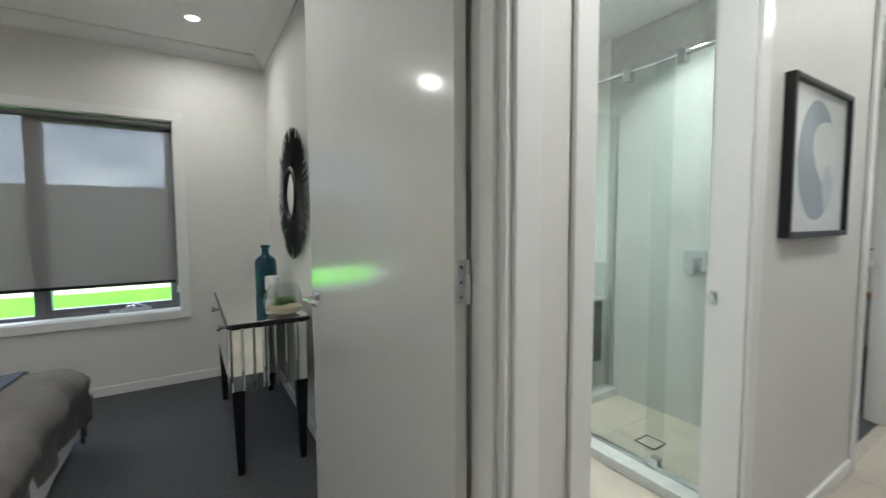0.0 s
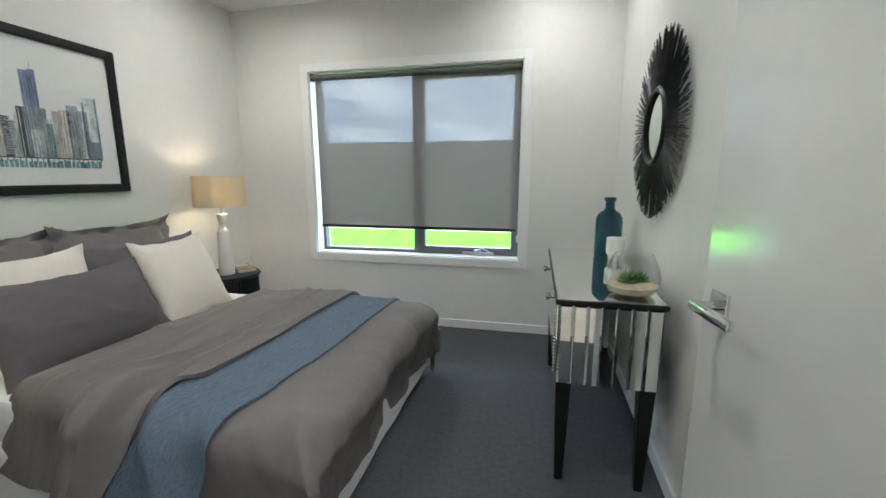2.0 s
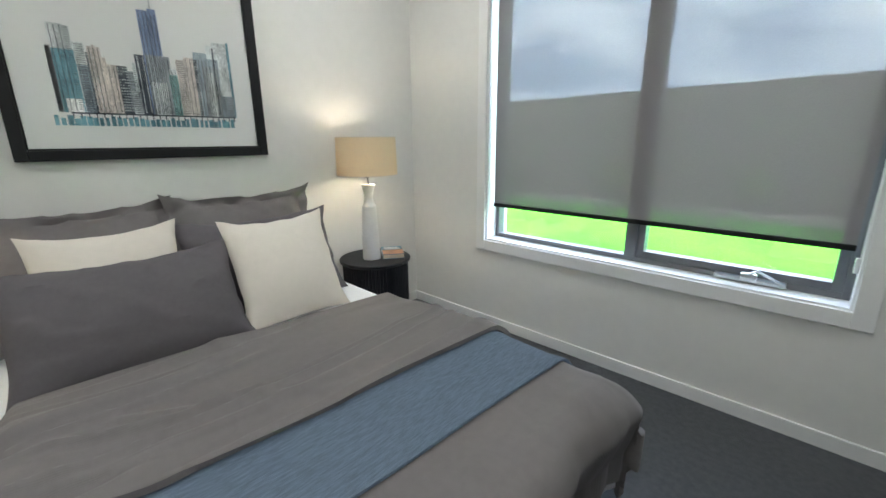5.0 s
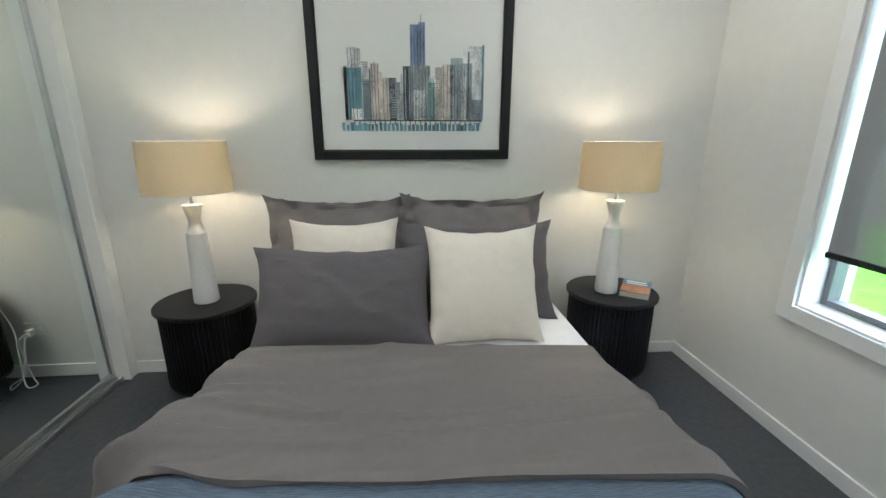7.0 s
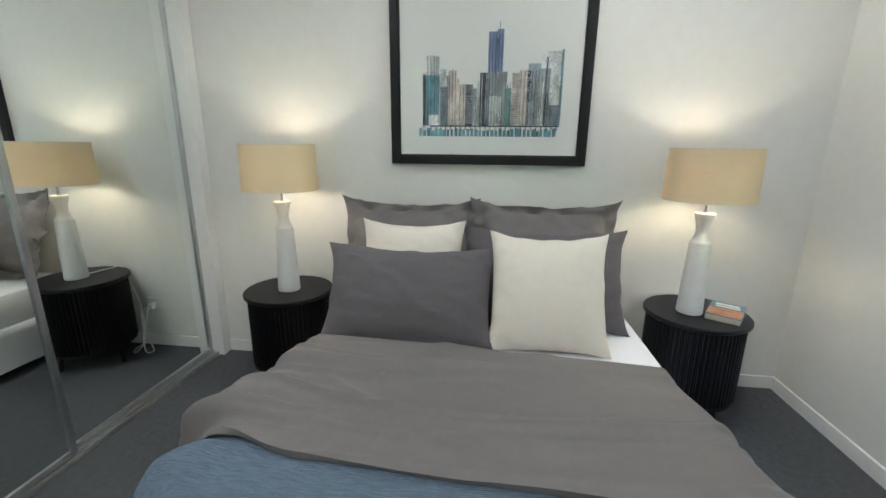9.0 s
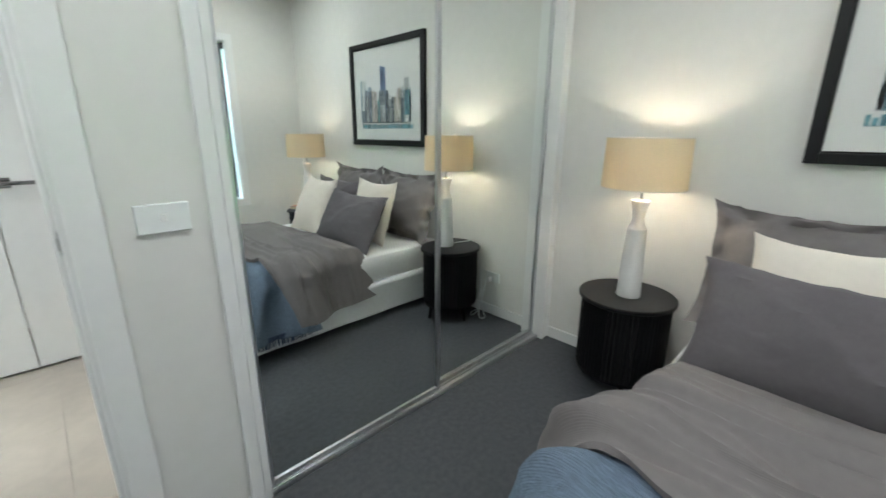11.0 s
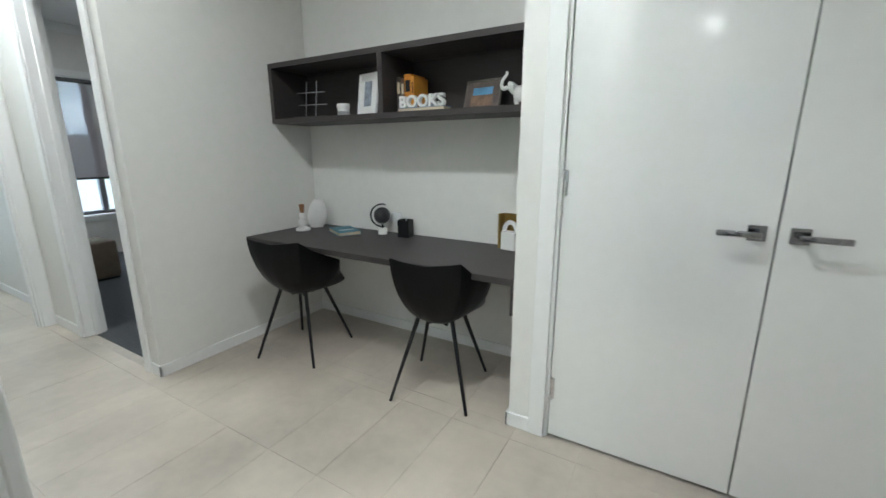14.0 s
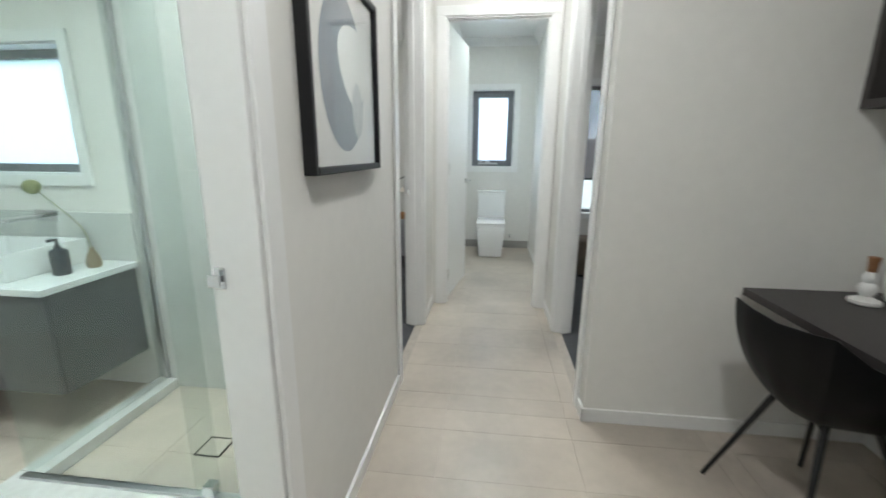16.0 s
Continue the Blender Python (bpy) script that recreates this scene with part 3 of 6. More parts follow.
def roller_blind(m, width, drop, label):
    """Roller with brackets, screen cloth and a bottom bar; hangs from its origin along x."""
    t = thing("roller_blind", m, label, "roller blind")
    bm = lathe([(0, 0), (.022, 0), (.022, width), (0, width)], 20)
    bmesh.ops.rotate(bm, verts=bm.verts, cent=(0, 0, 0), matrix=Matrix.Rotation(radians(90), 3, "Y"))
    part("roller", bm, mat("blind_roll", (0.13, 0.125, 0.125), 0.8, vary=.05), t, smooth=True)
    for x in (-.008, width):
        part("bracket", boxes((x, x + .008, -.025, .025, -.028, .035), bevel=.002), BLACK, t)
    bm = bmesh.new()
    n = 24
    rows = [[bm.verts.new((.012 + (width - .024) * i / n, .019 + .0015 * math.sin(i * 1.3), -z)) for i in range(n + 1)] for z in (0, drop / 2, drop)]
    for a, b in zip(rows, rows[1:]):
        for i in range(n):
            bm.faces.new((a[i], a[i + 1], b[i + 1], b[i]))
    part("screen", bm, BLIND, t, "grey see-through screen cloth", smooth=True)
    part("bottom_bar", boxes((.010, width - .010, .010, .028, -drop - .024, -drop), bevel=.004), BLACK, t, "black bottom bar")
    return t


blind = roller_blind(pose(-1.683, 3.898, 2.058), 1.705, 1.215, "grey sunscreen roller blind drawn most of the way down")
part("chain", tube([(1.712, .0, .0), (1.714, .004, -.6), (1.712, .008, -1.27)], .0022, 6), TRIM, blind, "white bead chain")
part("chain_tensioner", boxes((1.700, 1.716, -.004, .016, -1.32, -1.26), bevel=.003), TRIM, blind, "white chain holder")
far_blind = roller_blind(pose(6.625, -0.875, 2.105, 0, 0, -90), 2.0, 1.13, "grey roller blind drawn half down")

# ---- outside ----
FY, FT = 7.6, 1.84
fence = thing("fence", pose(0, 0, 0), "plain grey panel fence along the lawn", "fence")
for k in range(-4, 5):
    part("fence_panel", boxes((k * 2.4 + .03, k * 2.4 + 2.37, FY, FY + .05, 0.36, FT), bevel=.004), FENCE, fence)
    part("post", boxes((k * 2.4 - .03, k * 2.4 + .03, FY - .01, FY + .06, 0.30, FT + .0), bevel=.004), FENCE, fence)
side = thing("fence", pose(0, 0, 0), "plain pale grey panel fence beside the house", "fence")
PALEFENCE = mat("pale_fence_panel", (0.42, 0.43, 0.45), 0.7, vary=0.06, scale=3)
for k in range(-4, 3):
    part("fence_panel", boxes((8.6, 8.65, k * 2.4 + .03, k * 2.4 + 2.37, -0.30, 1.55), bevel=.004), PALEFENCE, side)
    part("post", boxes((8.59, 8.66, k * 2.4 - .03, k * 2.4 + .03, -0.30, 1.55), bevel=.004), PALEFENCE, side)
built("paving", boxes((6.75, 8.58, -6, 4, -0.30, -0.29)), mat("pale_concrete", (0.45, 0.45, 0.45), 0.85, vary=.12, scale=4, bump=.4, bump_scale=60), "pale concrete strip along the house", "paving")
built("garden_bed", boxes((-12, 12, 7.3, 7.6, 0.34, 0.425)), mat("pale_gravel", (0.42, 0.41, 0.39), 0.9, vary=.3, scale=30, bump=1, bump_scale=80), "pale gravel edging along the fence", "garden bed")
LEAF = mat("shrub_leaf", (0.20, 0.30, 0.08), 0.6, vary=.3, scale=20)


def shrub(x, y, h):
    t = thing("shrub", pose(x, y, 0.42), "small round green shrub against the fence", "shrub", "shrubs along the fence")
    part("trunk", tube([(0, 0, 0), (.01, .01, h * .3), (0, .02, h * .5)], .015, 6), BLACKWOOD, t)
    bm = bmesh.new()
    for _ in range(260):
        d = Vector((random.gauss(0, 1), random.gauss(0, 1), random.gauss(0, 1))).normalized() * h * .42 * random.uniform(.4, 1.05)
        c = Vector((0, 0, h * .58)) + Vector((d.x, d.y, d.z * .95))
        a, b = Vector((random.gauss(0, 1), random.gauss(0, 1), random.gauss(0, 1))).normalized(), Vector((random.gauss(0, 1), random.gauss(0, 1), random.gauss(0, 1))).normalized()
        r = random.uniform(.025, .05)
        bm.faces.new([bm.verts.new(c + r * v) for v in (a, b * .5, -a, -b * .5)])
    part("crown", bm, LEAF, t)


for x in (-5.6, -3.9, -2.3, -0.7, 0.6, 2.2):
    shrub(x, 7.42, 0.48 + .06 * random.random())


def sky_material():
    m = bpy.data.materials.new("overcast_sky")
    m.use_nodes = True
    n, l = m.node_tree.nodes, m.node_tree.links
    n.remove(n["Principled BSDF"])
    e, tc, mp, no, cr = n.new("ShaderNodeEmission"), n.new("ShaderNodeTexCoord"), n.new("ShaderNodeMapping"), n.new("ShaderNodeTexNoise"), n.new("ShaderNodeValToRGB")
    mp.inputs["Scale"].default_value = (.030, .030, .075)
    no.inputs["Scale"].default_value, no.inputs["Detail"].default_value, no.inputs["Roughness"].default_value = 1.0, 6, .55
    cr.color_ramp.elements[0].position, cr.color_ramp.elements[0].color = .38, (.22, .31, .46, 1)
    cr.color_ramp.elements[1].position, cr.color_ramp.elements[1].color = .66, (.66, .75, .88, 1)
    l.new(tc.outputs["Object"], mp.inputs[0])
    l.new(mp.outputs[0], no.inputs["Vector"])
    l.new(no.outputs[0], cr.inputs[0])
    l.new(cr.outputs[0], e.inputs[0])
    e.inputs[1].default_value = 5.6
    l.new(e.outputs[0], n["Material Output"].inputs[0])
    return m


bm = bmesh.new()
n = 24
arc = [(140 * math.sin(a), 140 * math.cos(a)) for a in [radians(-110 + 220 * i / n) for i in range(n + 1)]]
lo, hi = [bm.verts.new((x, y, -2)) for x, y in arc], [bm.verts.new((x, y, 130)) for x, y in arc]
for i in range(n):
    bm.faces.new((lo[i], lo[i + 1], hi[i + 1], hi[i]))
built("backdrop", bm, sky_material(), "cloudy pale blue sky", "sky", smooth=True)


# ---- lights of the house, some of them added out of view ----
def downlight(x, y, power, H=H, tone=(0.965, 1.0, 1.0), spread=180):
    t = thing("downlight", pose(x, y, H), "round white recessed ceiling downlight, in view or added unseen, switched on", "downlight", "ceiling downlights")
    part("rim", lathe([(.038, -.001), (.040, -.006), (.052, -.004), (.055, -.0005), (.038, -.0005)], 32), TRIM, t, smooth=True)
    part("lens", lathe([(0, -.0025), (.038, -.0025)], 32), LED, t, "glowing lens")
    la = new("downlight_lamp", bpy.data.lights.new("downlight_lamp", "AREA"))
    la.data.shape, la.data.size, la.data.energy, la.data.color = "DISK", 0.075, power, tone
    la.data.spread = radians(spread)
    la.matrix_basis = pose(x, y, H - .0045)


# First is in view, second placed by its reflection, last two assumed for brightness.
for x, y, power in ((0.193, 3.33, 1.45), (-1.70, 3.08, 1.5), (0.0, 1.5, 1.8), (-1.35, 1.6, 1.3)):
    downlight(x, y, power, tone=(0.97, 1.0, 0.99), spread=160)
# Unseen hall lamps: row taken from the shelf's shadow, spots chosen for brightness.
for x, y, power in ((2.30, -0.1, 1.1), (1.0, 0.0, 4.8), (3.6, 0.05, 3.2)):
    downlight(x, y, power, spread=170)
# Unseen lamp added to stand in for the toilet room's bluish daylight.
downlight(5.2, 0.1, 3.0, tone=(0.84, 1.0, 1.02))

downlight(5.1, -1.3, 2.2)
# Lamp out of view, added to brighten the strip of room beyond the hall.
downlight(5.0, 1.25, 3.0)
# Two unseen lamps added to lift the bathroom, tinted to its cool light.
downlight(1.5, 2.2, 4.4, 2.62, tone=(0.86, 1.0, 0.99), spread=150)
downlight(2.4, 1.25, 2.4, 2.62, tone=(0.86, 1.0, 0.99), spread=110)


alarm = thing("smoke_alarm", pose(-0.862, 3.46, H), "round white smoke alarm on the bedroom ceiling", "smoke alarm")
part("base", lathe([(0, 0), (.062, 0), (.064, -.006), (.060, -.016), (0, -.016)], 36), TRIM, alarm, smooth=True)
part("cap", lathe([(.050, -.016), (.050, -.028), (.042, -.038), (.020, -.043), (0, -.044)], 36), TRIM, alarm, "domed sensor cap", smooth=True)


# ---- bed ----
def cloth_over(x0, x1, y0, y1, top, hang_foot, hang_l, hang_r, r=0.05, nx=70, ny=90, amp=0.012, seed=0, skew=0.0, flare=0.04, thick=0.022, own=0.05, pleat=1.0, tuck=None, slant=0.0, fan=0.0, close=1.0):
    """A cloth laid over the bed: lies on top between y0 and y1, rounds over the edges and hangs down; wrinkled."""
    bm = bmesh.new()
    L = x1 - x0 + hang_foot
    W = hang_l + (y1 - y0) + hang_r
    grid = []
    for i in range(nx + 1):
        row = []
        for j in range(ny + 1):
            a, b = L * i / nx, -hang_l + W * j / ny
            x, dx = x0 + a, 0.0
            if x > x1:
                dx, x = x - x1, x1
            yv, dy, sy = y0 + b, 0.0, 0
            if yv < y0:
                dy, yv, sy = y0 - yv, y0, -1
            elif yv > y1:
                dy, yv, sy = yv - y1, y1, 1
            x += skew * (b / max(.01, y1 - y0) - .5)
            gx, gy = x0 + a + skew * (b / max(.01, y1 - y0) - .5), b
            if sy < 0:
                x -= slant * dy
                gx -= slant * dy
            soft = noise.noise((gx * 1.4, gy * 1.2, 9))
            wob = noise.noise((gx * 1.1, gy * .9, 5))
            # long wrinkles running across the bed on the turned-back end, fewer towards its far side; they fan out where the cloth drops
            head = 1 / (1 + math.exp((gx + 1.04) * 30))
            side = min(1, max(.30, 1.15 - gy * .75)) * min(1, max(.25, (gx + 1.66) / .30))
            c1 = math.exp(-(noise.noise((gx * 4.2 + .55 * wob + .22 * gy, gy * .55, 4.2)) / .10) ** 2)
            c2 = math.exp(-(noise.noise((gx * 8.5 + .8 * wob - .35 * gy, gy * .8, 7.7)) / .11) ** 2)
            c3 = math.exp(-(noise.noise((gx * 1.6 - gy * 2.4 + wob, gy * .8 + gx * 1.6, 1.3)) / .09) ** 2)
            q = (.06 + 1.05 * head * side) * c1 + (.03 + .70 * head * side) * c2 + .24 * c3 + .25 * soft + own * noise.noise((a * 2, b * 2, seed))
            foot = min(1, max(0, (gx + .74) / .42))
            foot *= foot * (3 - 2 * foot)
            foot *= (.5 + .5 * math.sin(gy * 17 + 3.5 * wob)) ** 2 + .5 * (.5 + .5 * math.sin(gy * 35 - 2 * wob + 1)) ** 3
            q += .8 * fan * foot
            drape = min(1, max(0, (.34 - gy) / .50))
            drape *= drape * (3 - 2 * drape)
            spread = (gx + 1.33) / (.42 + max(0, .34 - gy) * .9)
            fans = (.5 + .5 * math.sin(spread * 17 + 3.2 * wob + .6)) ** 1.6 + .5 * (.5 + .5 * math.sin(spread * 31 - 2 * wob)) ** 2
            fans *= drape * min(1, max(.12, (gx + 1.66) / .42)) * (.30 + .70 / (1 + math.exp((gx + .95) * 12)))
            q += 2.0 * fan * fans

            def bend(d):
                if d <= 0:
                    return 0.0, 0.0
                arc = r * math.pi / 2
                if d < arc:
                    t = d / r
                    return r * math.sin(t), r * (1 - math.cos(t))
                return r + flare * min(1, (d - arc) / .25), r + (d - arc)
            ox, zx = bend(dx)
            if tuck is not None and dx > r * 1.57:
                ox = r + tuck * min(1, (dx - r * 1.57) / .16)
            oy, zy = bend(dy)
            oy *= close + (1 - close) * min(1, max(0, a / .55))
            fold = 0
            if dx > 0 or dy > 0:
                fold = pleat * (.011 * math.sin((yv if dx > dy else gx) * 13 + 4 * soft) + .014 * soft + .018 * q + .042 * fan * fans + .012 * fan * foot) * min(1, max(dx, dy) / .15)
            drop = max(zx, zy) + .45 * min(zx, zy)
            z = top + amp * (q + .6 * soft) * (1 - .65 * min(1, drop / .12)) - drop
            k = min(1.0, drop / .1)
            if dx > 0 and dy > 0:
                ox, oy = ox * .8 + .03 * k, oy * .8 + .03 * k
            row.append(bm.verts.new((x + ox + (fold if dx >= dy and dx > 0 else 0), yv + sy * (oy + (fold if dy > dx else 0)), max(z, .03))))
        grid.append(row)
    for i in range(nx):
        for j in range(ny):
            bm.faces.new((grid[i][j], grid[i + 1][j], grid[i + 1][j + 1], grid[i][j + 1]))
    bmesh.ops.recalc_face_normals(bm, faces=bm.faces)
    if sum(f.normal.z for f in bm.faces) < 0:
        bmesh.ops.reverse_faces(bm, faces=bm.faces)
    return shell(bm, thick)


BY0, BY1, BX0, BX1, IN = 1.60, 3.0, -2.38, -0.50, 0.075
bed = thing("bed", pose(0, 0, 0), "double bed with a white base and white fitted sheet", "bed")
bm = boxes((BX0 + .01, BX1 - .01, BY0 + .01, BY1 - .01, 0.045, 0.27), bevel=.02)
part("base", bm, SHEET, bed, "white fabric-covered base")
bm = boxes((BX0, BX1, BY0, BY1, 0.272, 0.47), bevel=.045)
part("mattress", bm, SHEET, bed, "mattress in a white sheet", smooth=True)
for x in (BX0 + .12, BX1 - .12):
    for y in (BY0 + .12, BY1 - .12):
        part("leg", lathe([(0, 0), (.022, 0), (.028, .045), (0, .045)], 14, cx=x, cy=y), BLACK, bed, smooth=True)
part("valance", cloth_over(BX0 + .02, BX1 - .01, BY0, BY1, 0.284, 0.24, 0.24, 0.24, r=.022, amp=.004, seed=3, flare=.0, thick=-.004, pleat=.3, nx=90, ny=90), SHEET, bed, "crumpled white valance round the base", smooth=True)
duvet = thing("duvet", pose(0, 0, 0), "crumpled warm grey cotton duvet turned back at the head", "duvet")
part("cover", cloth_over(-1.60, BX1 - .03, BY0 + IN, BY1 - IN, 0.500, 0.415, 0.30, 0.37, r=.10, amp=.024, seed=2, flare=.02, close=.4, thick=-.02, nx=150, ny=190, tuck=-.055, pleat=.9, fan=.6), GREYCLOTH, duvet, smooth=True)
part("turned_back_end", cloth_over(-1.605, -0.992, BY0 + IN, BY1 - IN, 0.530, 0.0, 0.405, 0.40, r=.125, amp=.033, seed=7, flare=.085, thick=-.014, nx=120, ny=220, skew=.075, own=.05, slant=.16, fan=1, close=.42), GREYCLOTH, duvet, "folded-over end of the duvet", smooth=True)
part("hem", cloth_over(-1.010, -0.984, BY0 + IN, BY1 - IN, 0.5325, 0.0, 0.405, 0.40, r=.125, amp=.033, seed=7, flare=.086, thick=-.018, nx=4, ny=220, skew=.075, own=.05, slant=.16, fan=1), GREYCLOTH, duvet, "stitched hem", smooth=True)
throw = thing("throw", pose(0, 0, 0), "blue woven throw with fringed ends laid across the bed", "throw blanket")
part("cloth", cloth_over(-1.11, -0.700, BY0 + IN, BY1 - IN, 0.512, 0.0, 0.425, 0.39, r=.108, amp=.025, seed=12, flare=.062, thick=-.008, nx=70, ny=220, skew=.095, slant=.10, fan=1), BLUECLOTH, throw, smooth=True)
NAVY = mat("navy_fringe", (0.03, 0.045, 0.09), .95, vary=.2, scale=20)
for ye, zb in ((BY0 + IN - .174, .150), (BY1 - IN + .174, .175)):
    bm = bmesh.new()
    for k in range(60):
        x = -1.10 + .39 * k / 59 + (.05 if ye > 2 else -.095)
        tube([(x, ye, zb + .03), (x + random.uniform(-.004, .004), ye + random.uniform(-.006, .006), zb - .035)], .0032, 5, bm, radius2=.0022)
    part("fringe", bm, NAVY, throw, "dark blue fringe")


def pillow(name, w, h, t, flange, material, m, label, category, seed=0, group="", rumple=1.0):
    """Stuffed pillow in the x-z plane, standing on its lower edge, with puckered edges and pulled-out corners."""
    bm = bmesh.new()
    nx, nz = 40, 32
    front, back = [], []
    for side, store in ((-1, front), (1, back)):
        for i in range(nx + 1):
            row = []
            for j in range(nz + 1):
                u, v = -1 + 2 * i / nx, -1 + 2 * j / nz
                fx, fz = 1 - 2 * flange / w, 1 - 2 * flange / h
                cu, cv = min(1, abs(u) / fx), min(1, abs(v) / fz)
                puff = max(0, (1 - cu ** 2.2)) ** .62 * max(0, (1 - cv ** 2.2)) ** .62
                pull = 1 - .085 * (1 - abs(v) ** 3) * abs(u) ** 3
                pullz = 1 - .07 * (1 - abs(u) ** 3) * abs(v) ** 3
                q = noise.noise((u * 2.2 + seed, v * 2.2, seed)) + .15 * noise.noise((u * 5 + seed, v * 4, seed + 4)) + .9 * max(0, 1 - 2.6 * abs(noise.noise((u * 1.6 + v * 1.2 + seed, v * 2.4 - u * .8, seed + 2)))) ** 4
                q *= rumple
                edge = noise.noise((u * 4 + seed, v * 4, seed + 8)) * (.042 if flange else .014) * max(cu, cv) ** 4 - (.045 if flange else .012) * (abs(u) * abs(v)) ** 5
                row.append(bm.verts.new((w / 2 * u * pull, side * (t / 2 * puff * (1 + .10 * q) + .002) + edge, h / 2 * (v * pullz + 1) - .03 * h * max(0, v) ** 3 * (1 - u * u) + .008 * q)))
            store.append(row)
    for store, flip in ((front, 0), (back, 1)):
        for i in range(nx):
            for j in range(nz):
                f = (store[i][j], store[i + 1][j], store[i + 1][j + 1], store[i][j + 1])
                bm.faces.new(f[::-1] if flip else f)
    bmesh.ops.remove_doubles(bm, verts=bm.verts, dist=.0005)
    ring_f = [front[i][0] for i in range(nx)] + [front[nx][j] for j in range(nz)] + [front[i][nz] for i in range(nx, 0, -1)] + [front[0][j] for j in range(nz, 0, -1)]
    ring_b = [back[i][0] for i in range(nx)] + [back[nx][j] for j in range(nz)] + [back[i][nz] for i in range(nx, 0, -1)] + [back[0][j] for j in range(nz, 0, -1)]
    for k in range(len(ring_f)):
        q = (ring_f[k - 1], ring_f[k], ring_b[k], ring_b[k - 1])
        if all(v.is_valid for v in q) and len(set(q)) == 4:
            bm.faces.new(q)
    bmesh.ops.recalc_face_normals(bm, faces=bm.faces)
    ob = part(name, bm, material, smooth=True)
    ob.matrix_basis = m
    return tagged(ob, label, category, group)


def leaning(x, y, z, lean, turn=0):
    """Pose of a pillow at the bed head: its front faces down the bed, the top leans back by lean degrees."""
    return pose(x, y, z) @ pose(0, 0, 0, 0, 0, 90 + turn) @ pose(0, 0, 0, -lean)


pillow("pillow", 0.73, 0.555, 0.16, 0.055, GREYCLOTH, leaning(-2.155, 1.905, 0.467, 20), "warm grey pillow with a flanged edge against the wall", "pillow", 1, "grey pillows")
pillow("pillow", 0.74, 0.555, 0.16, 0.055, GREYCLOTH, leaning(-2.155, 2.585, 0.467, 18), "warm grey pillow with a flanged edge against the wall", "pillow", 5, "grey pillows")
pillow("pillow", 0.74, 0.47, 0.15, 0.0, SLATECLOTH, leaning(-1.92, 2.565, 0.465, 24), "slate grey ribbed pillow behind a cream cushion", "pillow", 9, "grey pillows")
pillow("cushion", 0.48, 0.485, 0.14, 0.0, CREAM, leaning(-1.91, 1.975, 0.466, 18), "square cream linen cushion", "cushion", 13, "cream cushions", .3)
pillow("pillow", 0.73, 0.425, 0.18, 0.0, SLATECLOTH, leaning(-1.70, 1.995, 0.467, 28), "slate grey ribbed pillow leaning in front", "pillow", 17, "grey pillows")
pillow("cushion", 0.48, 0.495, 0.16, 0.0, CREAM, leaning(-1.71, 2.565, 0.467, 26), "square cream linen cushion leaning in front", "cushion", 21, "cream cushions", .3)


# ---- bedside ----
def nightstand(x, y):
    t = thing("bedside_table", pose(x, y, 0), "round black drum bedside table with fluted sides", "bedside table", "bedside tables")
    part("tabletop", lathe([(0, .497), (.220, .497), (.224, .500), (.224, .513), (.220, .517), (0, .517)], 56), BLACKWOOD, t, smooth=True)
    n = 64
    bm = bmesh.new()
    rings = []
    for z in (.13, .135, .490, .497):
        rings.append([bm.verts.new(((.2 + (.008 if k % 4 in (1, 2) else 0)) * math.cos(2 * math.pi * (k + (.25 if k % 4 == 0 else -.25 if k % 4 == 3 else 0)) / (n * 4)),
                                    (.2 + (.008 if k % 4 in (1, 2) else 0)) * math.sin(2 * math.pi * (k + (.25 if k % 4 == 0 else -.25 if k % 4 == 3 else 0)) / (n * 4)), z)) for k in range(n * 4)])
    for a, b in zip(rings, rings[1:]):
        for k in range(n * 4):
            j = (k + 1) % (n * 4)
            bm.faces.new((a[k], a[j], b[j], b[k]))
    part("drum", bm, BLACKWOOD, t, "fluted tambour side")
    part("plinth", lathe([(0, .115), (.205, .115), (.205, .13), (0, .13)], 48), BLACKWOOD, t)
    for k in range(3):
        a = radians(30 + 120 * k)
        part("leg", tube([(.15 * math.cos(a), .15 * math.sin(a), .115), (.17 * math.cos(a), .17 * math.sin(a), 0)], .016, 12, radius2=.011), BLACKWOOD, t)
    return t


